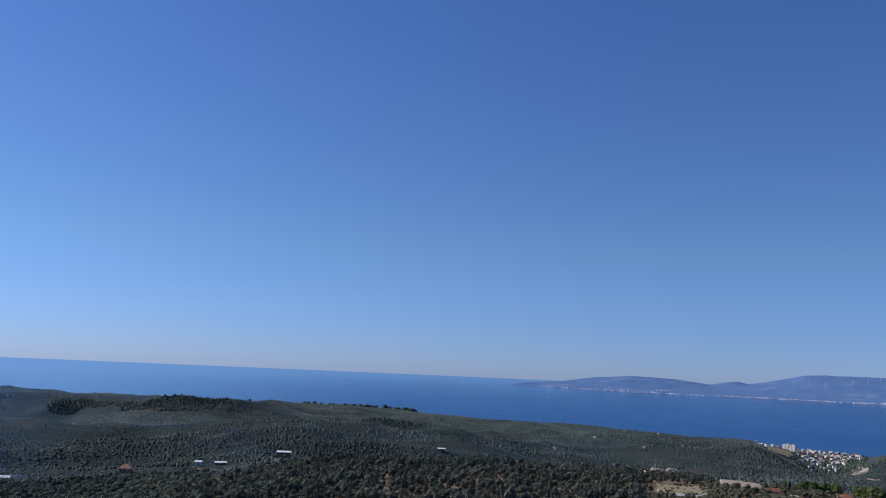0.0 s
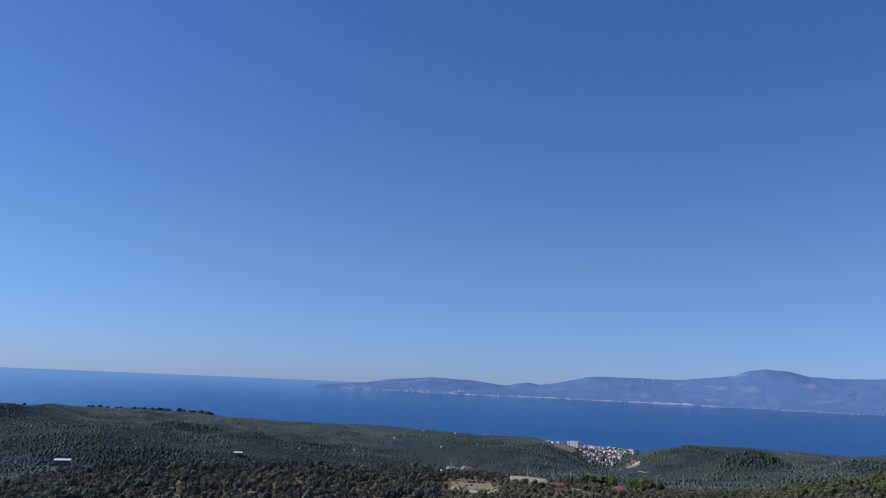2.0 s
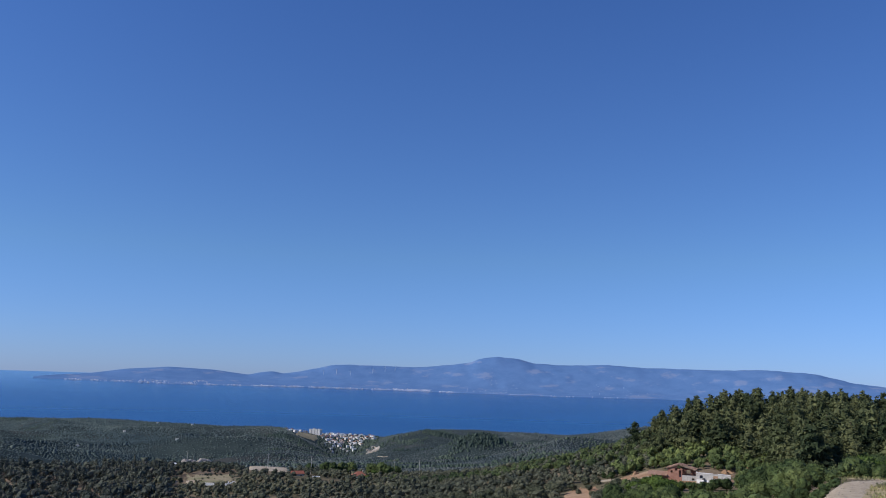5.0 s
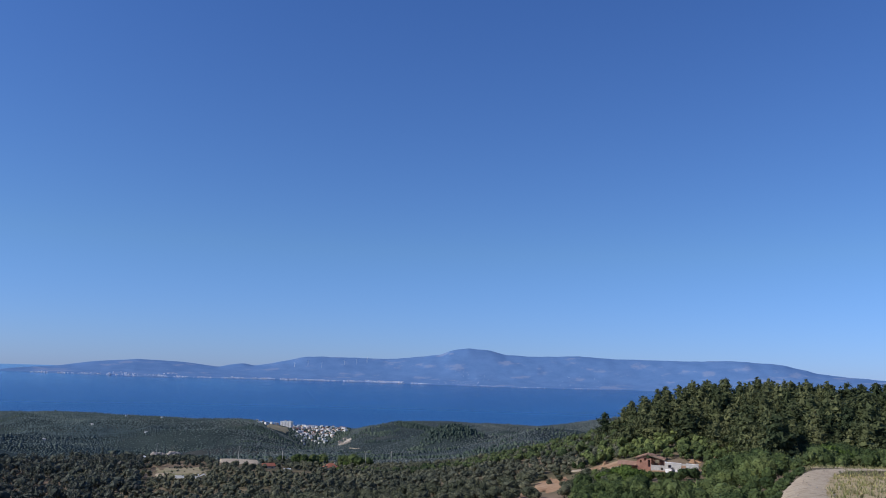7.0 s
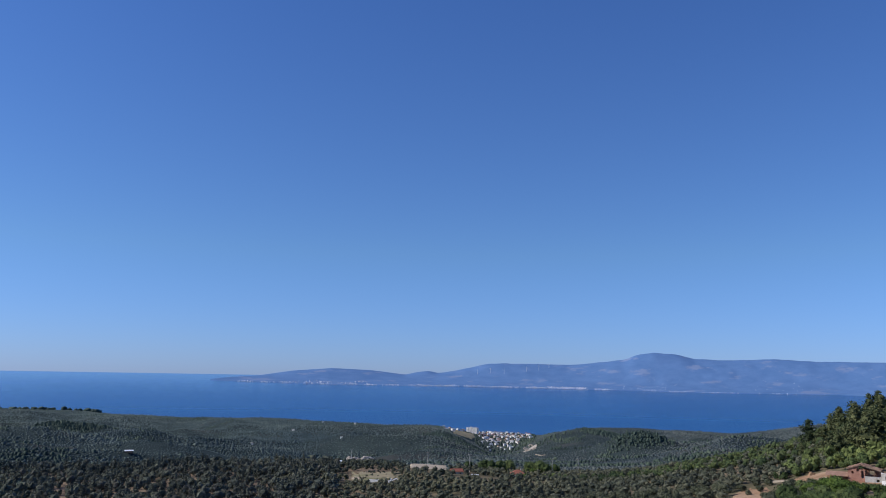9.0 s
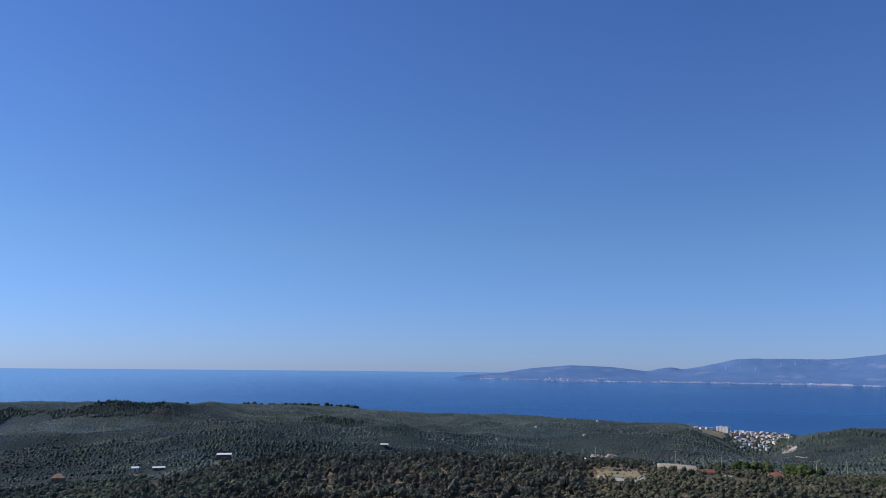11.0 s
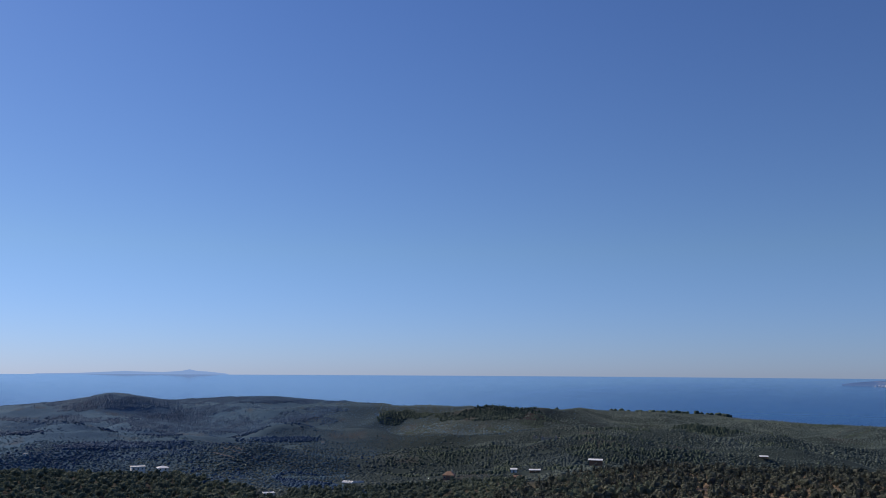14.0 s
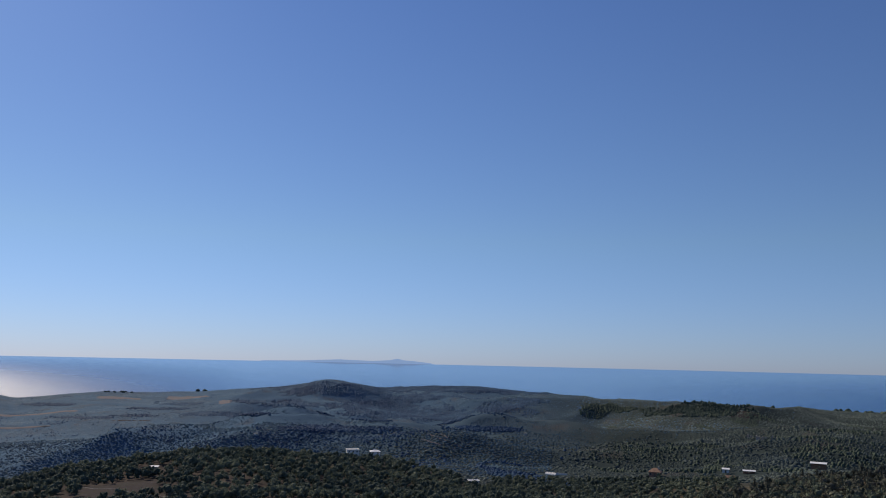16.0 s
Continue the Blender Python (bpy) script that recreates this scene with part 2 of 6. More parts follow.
def make_sea():
    """Ripples and roughness fade with distance and westward so the far water pales as in haze; rougher towards the sun
    to widen its glint.
    """
    m, ns, ls, bs = nodes_of("sea_water")
    wide = spot_noise(ns, ls, 0.0016, 4.0, 0.55, stretch=(1.0, 2.2, 1.0))
    ls.new(ramp_of(ns, ls, wide, [(0.35, (0.006, 0.07, 0.21)), (0.65, (0.008, 0.085, 0.245))]), bs.inputs["Base Color"])
    tc, length, sep, westing = (ns.new("ShaderNode" + k) for k in ("TexCoord", "VectorMath", "SeparateXYZ", "Math"))
    length.operation, westing.operation = "LENGTH", "DIVIDE"
    ls.new(tc.outputs["Object"], length.inputs[0])
    ls.new(tc.outputs["Object"], sep.inputs[0])
    ls.new(sep.outputs["X"], westing.inputs[0])
    ls.new(length.outputs["Value"], westing.inputs[1])

    def ranged(src, a, b, c, d):
        node = ns.new("ShaderNodeMapRange")
        ls.new(src, node.inputs["Value"])
        for name_, v in zip(("From Min", "From Max", "To Min", "To Max"), (a, b, c, d)):
            node.inputs[name_].default_value = v
        return node.outputs["Result"]

    def times(a, b):
        node = ns.new("ShaderNodeMath")
        node.operation = "MULTIPLY"
        ls.new(a, node.inputs[0])
        ls.new(b, node.inputs[1])
        return node.outputs[0]

    grey = lambda v: (v, v, v)
    # set by bearing from the viewpoint: smooth for a hazy pale sea, rough for glint
    share = ranged(westing.outputs[0], 0.0, -1.0, 0.0, 1.0)
    chop_west = ramp_of(ns, ls, share, [(0.05, grey(1.0)), (0.42, grey(0.3)), (0.74, grey(0.4)), (0.89, grey(1.0))])
    gloss_west = ramp_of(ns, ls, share, [(0.05, grey(1.0)), (0.42, grey(0.4)), (0.74, grey(0.65)), (0.91, grey(1.8))])
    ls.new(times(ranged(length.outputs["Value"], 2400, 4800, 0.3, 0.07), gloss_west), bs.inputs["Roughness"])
    bs.inputs["IOR"].default_value = 1.33
    bs.inputs["Specular IOR Level"].default_value = 0.5
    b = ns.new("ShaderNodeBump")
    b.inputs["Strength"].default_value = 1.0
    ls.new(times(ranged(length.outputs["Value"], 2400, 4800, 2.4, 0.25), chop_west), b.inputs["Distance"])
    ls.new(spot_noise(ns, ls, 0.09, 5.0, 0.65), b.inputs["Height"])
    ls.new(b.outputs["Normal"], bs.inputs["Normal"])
    return m


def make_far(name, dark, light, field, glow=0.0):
    """A wooded coast many kilometres off: woods with paler fields and clearings, the blue of haze put into their
    colour.
    """
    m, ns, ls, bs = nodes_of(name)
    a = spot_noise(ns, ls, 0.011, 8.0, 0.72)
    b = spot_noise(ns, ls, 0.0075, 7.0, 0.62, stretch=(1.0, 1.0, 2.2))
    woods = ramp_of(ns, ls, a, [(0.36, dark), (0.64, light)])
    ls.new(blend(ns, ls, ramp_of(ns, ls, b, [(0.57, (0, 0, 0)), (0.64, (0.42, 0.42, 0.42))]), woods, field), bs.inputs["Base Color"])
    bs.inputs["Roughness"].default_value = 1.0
    bs.inputs["Specular IOR Level"].default_value = 0.0
    if glow:                                   # emission added to stand in for sunlit haze before the farthest land
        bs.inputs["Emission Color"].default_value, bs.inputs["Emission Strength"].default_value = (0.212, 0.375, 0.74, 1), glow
    relief(ns, ls, bs, a, 0.5, 5.0)
    return m


M_ground, M_sea = make_ground(), make_sea()
# blue of the air in between is mixed into the range's base colours
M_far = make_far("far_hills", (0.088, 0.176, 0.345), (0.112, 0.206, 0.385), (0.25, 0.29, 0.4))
# near-black base; the island's hazy tone is all emission
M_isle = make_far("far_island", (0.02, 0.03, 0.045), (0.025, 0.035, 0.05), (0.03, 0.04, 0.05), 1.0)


# ---- the lie of the land ----
def linked(name, verts, faces, material, smooth=False):
    """One mesh object from arrays: verts (n, 3), faces (m, 3) or (m, 4)."""
    me = bpy.data.meshes.new(name)
    faces = np.asarray(faces, dtype=np.int32)
    k = faces.shape[1]
    me.vertices.add(len(verts))
    me.vertices.foreach_set("co", np.asarray(verts, dtype=np.float32).ravel())
    me.loops.add(faces.size)
    me.loops.foreach_set("vertex_index", faces.ravel())
    me.polygons.add(len(faces))
    me.polygons.foreach_set("loop_start", np.arange(0, faces.size, k, dtype=np.int32))
    me.polygons.foreach_set("use_smooth", np.full(len(faces), smooth))
    me.update(calc_edges=True)
    me.materials.append(material)
    return new(name, me)


NOISE_TABLE = np.random.default_rng(5).uniform(-1, 1, (256, 256))


def bumps(x, y, wave):
    u, v = np.asarray(x) / wave + 100.3, np.asarray(y) / wave + 57.7
    i, j = np.floor(u).astype(int), np.floor(v).astype(int)
    f, g = u - i, v - j
    f, g = f * f * (3 - 2 * f), g * g * (3 - 2 * g)
    n = NOISE_TABLE
    i0, i1, j0, j1 = i % 256, (i + 1) % 256, j % 256, (j + 1) % 256
    return (n[i0, j0] * (1 - f) + n[i1, j0] * f) * (1 - g) + (n[i0, j1] * (1 - f) + n[i1, j1] * f) * g


def ease(a, b, x):
    s = np.clip((np.asarray(x, dtype=float) - a) / (b - a), 0, 1)
    return s * s * (3 - 2 * s)


# Lines of the land fitted to the camera's view: bearing (degrees, left is plus), assumed distance, and the angle over
# the sea's edge.
BOTTOM = [(-63.72, 190, -4.56), (-55.77, 205, -4.72), (-53.27, 215, -5.01), (-51.28, 222, -5.95), (-49.79, 222, -6.15), (-46.8, 222, -6.2), (-43.82, 205, -7.21), (-37.86, 210, -8.01), (-24.93, 250, -8.51),
          (-12, 300, -8.7), (9.9, 300, -8.97), (19.86, 400, -8.88), (29.83, 420, -8.95), (44.76, 330, -8.97), (63.68, 320, -9.82)]
FORE = [(-63.72, 330, -1.11), (-55.77, 330, -0.97), (-50.78, 325, -1.04), (-48.79, 325, -1.35), (-46.8, 325, -1.75), (-45.31, 330, -2.5), (-44.02, 330, -3.4), (-42.13, 340, -4.2), (-40.24, 350, -4.81),
        (-34.48, 380, -6.23), (-30.9, 400, -6.66), (-26.42, 430, -6.7), (-21.95, 450, -6.34), (-17.97, 470, -6.01), (-13.49, 470, -5.94),
        (-5.04, 460, -5.94), (0.24, 460, -6.09), (4.92, 460, -6.01), (8.01, 460, -6.27), (10.9, 450, -6.78), (14.58, 450, -7.88),
        (25.84, 520, -8.06), (31.0, 520, -8.2), (32.8, 515, -7.7), (34.2, 510, -7.3), (35.9, 505, -6.85), (38.0, 500, -6.6), (41.6, 490, -6.5), (43.2, 480, -6.35), (47.3, 480, -6.1),
        (49.8, 480, -6.25), (52.1, 475, -6.5), (53.9, 470, -6.7), (55, 470, -6.9), (56.7, 465, -7.05), (57.8, 460, -7.35), (60, 455, -7.9), (63.68, 450, -9.5)]
VALLEY = [(-63.72, 700, -3.36), (-45.81, 800, -4.4), (-39.85, 900, -4.71), (-34.88, 930, -5.13), (-29.9, 950, -5.27), (-24.93, 1000, -5.31), (-21.95, 950, -5.44), (-17.97, 850, -5.56),
          (-12, 800, -5.6), (-5.04, 800, -5.64), (4.92, 780, -5.76), (11.89, 750, -5.98), (19.86, 750, -5.98), (29.83, 750, -6.25), (39.78, 750, -6.65),
          (49.73, 800, -6.49), (63.68, 800, -7.22)]
SLOPE = [(-63.72, 1000, -2.46), (-45.81, 1150, -3.3), (-39.85, 1200, -3.81), (-35.87, 1230, -4.23), (-33.88, 1230, -4.04), (-31.89, 1280, -3.5), (-30.9, 1290, -3.26), (-29.8, 1300, -3.17), (-28.61, 1300, -3.48),
         (-27.82, 1300, -3.67), (-27.22, 1300, -3.95), (-26.32, 1300, -4.65), (-25.53, 1350, -5.01), (-24.33, 1380, -5.07), (-23.64, 1330, -5.12), (-22.74, 1310, -4.63),
         (-21.75, 1300, -4.14), (-20.56, 1300, -3.7), (-19.26, 1330, -3.45), (-15.98, 1330, -3.58), (-12, 1330, -3.95), (-8.02, 1350, -4.02), (-0.06, 1350, -3.94), (9.9, 1350, -3.87), (19.86, 1350, -3.68), (29.83, 1400, -3.75),
         (37.79, 1450, -3.65), (44.76, 1450, -3.97), (47.74, 1350, -4.58), (51.73, 1330, -4.89), (57.7, 1330, -5.04), (63.68, 1330, -5.22)]
CREST = [(-63.7, 1500, -2.16), (-49.8, 1500, -2.3), (-44.4, 1500, -2.45), (-42.6, 1510, -2.72), (-40.7, 1550, -3.03), (-39.15, 1580, -3.21), (-37.2, 1570, -3.17),
         (-34.9, 1500, -3.22), (-32.5, 1490, -3.17), (-31, 1480, -3.2), (-29.4, 1480, -3.4), (-28.3, 1500, -3.65), (-27.4, 1680, -3.82), (-24.14, 1760, -3.74), (-21.7, 1620, -3.6),
         (-20.96, 1600, -3.43), (-19.8, 1600, -3.27), (-17.2, 1660, -3.24), (-13.6, 1700, -3.12), (-12.2, 1730, -3.06), (-10.1, 1770, -2.92), (-6.8, 1820, -2.93),
         (-3.7, 1850, -2.95), (-1.1, 1890, -2.9), (1.2, 1930, -2.77), (2.8, 1960, -2.58), (6.7, 1970, -2.54), (9.8, 1930, -2.47), (12.8, 1880, -2.45), (14.7, 1820, -2.36),
         (19, 1810, -2.26), (21.4, 1850, -2.21), (23.7, 1900, -2.16), (26, 2000, -1.88), (28.7, 2080, -1.76), (29.9, 2120, -1.61), (31.9, 2150, -1.53), (34.2, 2150, -1.47)]
CREST_WEST = [(35.8, 2180, -1.61), (37.4, 2200, -1.76), (38.9, 2200, -1.67), (40.5, 2200, -1.44), (41.7, 2200, -1.33), (42.8, 2200, -1.44), (44.3, 2200, -1.71), (46.2, 2170, -1.91),
              (48, 2150, -2.01), (50.2, 2150, -2.21), (53.5, 2150, -2.24), (55.7, 2120, -2.21), (56.7, 2100, -2.31), (58.9, 2100, -2.53), (60.5, 2150, -2.63), (61.1, 2150, -2.41), (62.9, 2100, -2.23)]


# rises on the slopes: bearing, distance, half-width across and along, height
KNOLLS = [(-34.5, 1000, 50, 48, 25), (-39.3, 1260, 90, 80, 12), (-10, 1080, 95, 85, 17), (-3, 930, 80, 70, 13),
          (3.7, 1300, 75, 60, 27), (0.4, 1160, 80, 70, 14), (8.9, 900, 70, 70, 14), (15.9, 1500, 120, 90, 9), (22.9, 940, 95, 80, 21), (30.8, 1250, 120, 95, 20), (27.8, 1620, 120, 100, 20),
          (34.4, 850, 85, 60, 23), (11.9, 1120, 90, 80, 15), (38.8, 1500, 120, 90, 26), (44.8, 1150, 120, 95, 20), (41.8, 1830, 150, 90, 22), (56.7, 1020, 120, 75, 12)]


def view_line(knots, az, lift=0.0):
    """Distance and height over the sea along a line fitted to the camera's view, at the bearings az."""
    k = np.array(knots)
    d = np.interp(az, k[:, 0], k[:, 1])
    e = np.interp(az, k[:, 0], k[:, 2]) + lift
    return d, EYE + d * np.tan(np.radians(e - DIP))


AZ = np.concatenate([np.arange(-180, -72, 4.0), np.arange(-72, 72.01, 0.36), np.arange(76, 180.01, 4.0)])
RR = np.concatenate([[0.0], np.geomspace(1.5, 200, 46)[:-1], np.arange(200, 2700, 11.0), np.array([2760, 2900, 3200, 3800, 4895])])


def make_heights():
    az = np.interp(AZ, [-180, -72, 72, 180], [0, -70, 70, 0])     # behind the viewpoint the two sides run into one another
    lines = [(np.full_like(az, 22.0), np.interp(az, [-63.72, -54.76, -24.93], [138.4, 138, 134.9])),
             (np.full_like(az, 62.0), np.interp(az, [-63.72, -54.76, -49.79, -39.85], [136.1, 135.3, 130.9, 125.5])),
             (np.full_like(az, 105.0), np.interp(az, [-63.72, -55.77, -49.79, -39.85], [134.0, 133.3, 125.5, 119]))]
    lines += [view_line(k, az) for k in (BOTTOM, FORE, VALLEY, SLOPE)]
    lines.append(view_line(CREST + CREST_WEST, az, 0.09))
    crest_d = lines[-1][0]
    coast = crest_d + np.interp(az, [-44, -38, -30, -27.5, -22, -16, 51, 56, 66], [500, 330, 420, 110, 120, 300, 300, 50, 50])
    lines += [(coast, np.full_like(az, -1.0)), (coast + 150, np.full_like(az, -14.0))]
    z = np.empty((len(AZ), len(RR)))
    for i in range(len(AZ)):
        d = [0.0] + [l[0][i] for l in lines] + [5000.0]
        h = [EYE - 1.65] + [l[1][i] for l in lines] + [-16.0]
        z[i] = np.interp(RR, d, h)
    for _ in range(2):                                     # soften the breaks of slope
        far = z.copy()
        far[:, 1:-1] = (z[:, :-2] + 2 * z[:, 1:-1] + z[:, 2:]) / 4
        z = far
    mid = z.copy()
    mid[1:-1] = (z[:-2] + 2 * z[1:-1] + z[2:]) / 4
    z = mid
    x, y = -RR[None] * np.sin(np.radians(AZ))[:, None], RR[None] * np.cos(np.radians(AZ))[:, None]
    live = ease(560, 850, RR)[None] * (1 - 0.85 * np.exp(-(((RR[None] - crest_d[:, None]) / 170) ** 2))) * (RR[None] < coast[:, None])
    live = live * (1 - 0.85 * np.exp(-(((AZ + 28.5) / 9.5) ** 4)))[:, None]
    live = live * (1 - 0.75 * ease(47, 52, AZ)[:, None] * ease(1000, 1250, RR)[None])          # the western plain is flat
    z += live * (19.0 * bumps(x, y, 300) + 14.0 * (0.45 - np.abs(bumps(x + 700, y, 165)) * 1.7) + 5.0 * (0.4 - np.abs(bumps(x, y + 400, 75)) * 1.5))
    z += 0.9 * bumps(x, y, 45) * ease(180, 400, RR)[None] * (z > 3) + 0.25 * bumps(x, y, 9) * ease(60, 200, RR)[None] * (z > 1)
    for a, d, wide, deep, up in KNOLLS:
        across = RR[None] * np.radians(AZ - a)[:, None]
        z += up * np.exp(-((across / wide) ** 2) - ((RR[None] - d) / deep) ** 2)
    return z


HEIGHT = make_heights()


def ground_at(az, r):
    """Height of the ground at a bearing (degrees) and a distance."""
    i = np.interp(az, AZ, np.arange(len(AZ)))
    j = np.interp(r, RR, np.arange(len(RR)))
    i0, j0 = np.minimum(i.astype(int), len(AZ) - 2), np.minimum(j.astype(int), len(RR) - 2)
    f, g = i - i0, j - j0
    h = HEIGHT
    return (h[i0, j0] * (1 - f) + h[i0 + 1, j0] * f) * (1 - g) + (h[i0, j0 + 1] * (1 - f) + h[i0 + 1, j0 + 1] * f) * g


def spot(az, r, lift=0.0):
    """The place on the ground at a bearing and a distance."""
    a = radians(az)
    return Vector((-r * math.sin(a), r * math.cos(a), float(ground_at(np.array([az]), np.array([r]))[0]) + lift))


def seat(az, angle, near, far):
    """The distance, between two, at which the ground at that bearing lies at that angle over the sea's edge."""
    r = np.linspace(near, far, 400)
    a = np.degrees(np.arctan2(ground_at(np.full(400, float(az)), r) - EYE, r)) + DIP
    return float(r[np.argmin(np.abs(a - angle) + 0.0002 * (r - near))])


# where buildings stand: bearing, angle of the foot, nearest and farthest distance, and the room kept clear about them
PLOTS = {"barn": (10.2, -6.02, 560, 760, 9), "long_shed": (14.28, -6.46, 520, 700, 11), "white_hut": (15.72, -6.5, 520, 680, 7), "tin_hut": (15.48, -6.93, 480, 640, 8),
         "cottage": (20.16, -6.97, 480, 640, 10), "tent": (27.0, -7.22, 470, 620, 12), "villa": (32.32, -8.05, 430, 560, 9), "cube": (40.68, -6.42, 420, 560, 8),
         "cube_two": (39.15, -6.42, 420, 560, 8), "field_shed": (53.6, -7.12, 380, 500, 8), "back_shed": (-0.5, -5.12, 520, 800, 4), "red_house": (-26.32, -6.6, 430, 560, 12),
         "red_hut": (-22.15, -6.53, 430, 540, 9), "white_shed": (-23.4, -6.66, 400, 500, 11), "grey_hut": (-14.09, -5.89, 470, 620, 7)}
SITE = {k: (v[0], seat(*v[:4]), v[4]) for k, v in PLOTS.items()}


def polar_sheet(name, az, rr, heights, material, closed=False):
    n, m = len(az), len(rr)
    x, y = -rr[None] * np.sin(np.radians(az))[:, None], rr[None] * np.cos(np.radians(az))[:, None]
    v = np.stack([x, y, heights], -1).reshape(-1, 3)
    i, j = np.meshgrid(np.arange(n if closed else n - 1), np.arange(m - 1), indexing="ij")
    i, j = i.ravel(), j.ravel()
    k = (i + 1) % n
    f = np.stack([i * m + j, i * m + j + 1, k * m + j + 1, k * m + j], -1)
    return linked(name, v, f[:, ::-1], material, True)


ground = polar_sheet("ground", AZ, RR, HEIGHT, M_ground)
tagged(ground, "dry earth hillsides with sparse grass falling to the sea", "ground", kind="structure")



def sea_at(r):
    """Level of the water: flat in the bay; the open sea, drawn in close, is bent up like a dish so its edge fits the
    horizon in the camera's view.
    """
    return (EYE - 4900 * math.tan(radians(DIP))) * np.clip((np.asarray(r, dtype=float) - 2150) / 2750, 0, 1) ** 1.25


sea_r = np.concatenate([[0.5], np.geomspace(700, 4900, 60)])
sea_az = np.arange(-180, 180, 1.0)
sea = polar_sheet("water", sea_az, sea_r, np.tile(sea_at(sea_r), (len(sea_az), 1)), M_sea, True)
tagged(sea, "deep blue sea with fine ripples reaching the horizon", "sea", kind="structure")

# the coast across the bay: bearing and angle of its skyline, and of its waterline
SKYLINE = [(-74.67, 0.38), (-65.71, 0.34), (-59.74, 0.77), (-58.24, 0.94), (-56.36, 1.4), (-53.37, 1.6), (-50.58, 1.5), (-45.81, 1.52), (-43.32, 1.65), (-40.24, 1.54),
           (-38.06, 1.59), (-37.16, 1.85), (-35.57, 2), (-34.48, 1.85), (-33.58, 1.51), (-31.4, 1.22), (-29.61, 1.05), (-26.52, 1.11), (-24.14, 1.06), (-22.54, 0.67),
           (-21.45, 0.46), (-20.75, 0.34), (-20.1, 0.48), (-19.3, 0.4), (-18.5, 0.2), (-16.28, 0.44), (-13.39, 0.56), (-10.61, 0.31), (-8.22, -0.06), (-6.63, -0.17), (-5.63, -0.26), (-5.24, -0.4)]
WATERLINE = [(-74.67, -0.88), (-46.8, -0.53), (-39.85, -0.61), (-31.89, -0.58), (-27.92, -0.55), (-19.96, -0.55), (-13, -0.58), (-7.03, -0.46), (-5.04, -0.42), (-3.05, -0.42)]


def far_coast():
    az = np.arange(-75, -5.25, 0.12)
    sky, wat = np.array(SKYLINE), np.array(WATERLINE)
    reach = np.arange(2000, 4900, 5.0)
    shore = np.interp(np.interp(az, wat[:, 0], wat[:, 1]) - DIP, np.degrees(np.arctan2(sea_at(reach) - EYE, reach)), reach)
    crest = np.minimum(shore + np.interp(az, [-12, -8, -6, -5.2], [850, 350, 120, 80]), 4720.0)
    top = EYE + crest * np.tan(np.radians(np.interp(az, sky[:, 0], sky[:, 1]) - DIP))
    top = top - sea_at(crest)
    top = top + np.clip(top / 60, 0, 1) * (2.2 * bumps(az * 100, 0 * az, 70) + 1.5 * bumps(az * 100, 0 * az + 9, 24))
    k = np.array([1, 2, 3, 2, 1]) / 9
    top = np.convolve(np.pad(top, 2, mode="edge"), k, "valid")
    u = np.concatenate([np.linspace(-0.06, 1, 46), [1.05, 1.12, 1.2]])
    r = shore[:, None] + (crest - shore)[:, None] * u[None]
    prof = np.where(u < 0, u * 2, np.where(u < 1, 0.42 * np.clip(u, 0, 1) + 0.58 * ease(0.25, 1.0, u), 1 - (u - 1) * 1.5))
    wide = np.convolve(np.pad(top, 25, mode="edge"), np.full(51, 1 / 51), "valid")      # lower slopes smoothed sideways, to even out the peaks' sunlit flanks as haze would
    high = ease(0.5, 1.0, u)[None]
    z = (wide[:, None] * (1 - high) + top[:, None] * high) * prof[None] + sea_at(r)
    x, y = -r * np.sin(np.radians(az))[:, None], r * np.cos(np.radians(az))[:, None]
    rough = ease(0.05, 0.3, u) * (1 - ease(0.8, 1.0, u))
    ridges = 1 - np.abs(bumps(x, y, 230)) * 1.6
    z += rough[None] * top.clip(0, 200)[:, None] * (0.018 * ridges + 0.014 * (1 - np.abs(bumps(x + 50, y, 105)) * 1.6) + 0.012 * bumps(x, y, 60)) + rough[None] * 1.2 * bumps(x, y, 40)
    n, m = z.shape
    i, j = (a.ravel() for a in np.meshgrid(np.arange(n - 1), np.arange(m - 1), indexing="ij"))
    f = np.stack([i * m + j, (i + 1) * m + j, (i + 1) * m + j + 1, i * m + j + 1], -1)
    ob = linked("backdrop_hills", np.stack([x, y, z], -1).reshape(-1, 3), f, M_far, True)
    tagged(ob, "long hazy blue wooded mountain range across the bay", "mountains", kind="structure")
    return az, shore, crest, u, z


COAST = far_coast()


def far_isle():
    az = np.arange(35.0, 47.78, 0.1)
    top = np.interp(az, [35.0, 35.5, 36.7, 37.3, 37.8, 38.3, 39.5, 40.8, 41.8, 44.55, 46.95, 47.75], [-0.04, 0.1, 0.22, 0.25, 0.36, 0.25, 0.17, 0.2, 0.23, 0.1, 0.06, -0.04])
    u = np.linspace(-1, 1, 17)
    r = 4974 + 18 * u
    z = (EYE + 4974 * np.tan(np.radians(top - DIP)) - sea_at(4900))[:, None] * (1 - u[None] ** 2) - 1.5 + sea_at(4900)
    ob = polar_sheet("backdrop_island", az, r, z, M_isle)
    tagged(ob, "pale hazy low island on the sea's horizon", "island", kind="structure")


far_isle()


# ---- trees ----
PHI = (1 + 5 ** 0.5) / 2
ICO_V = np.array([(-1, PHI, 0), (1, PHI, 0), (-1, -PHI, 0), (1, -PHI, 0), (0, -1, PHI), (0, 1, PHI), (0, -1, -PHI), (0, 1, -PHI),
                  (PHI, 0, -1), (PHI, 0, 1), (-PHI, 0, -1), (-PHI, 0, 1)]) / math.sqrt(1 + PHI * PHI)
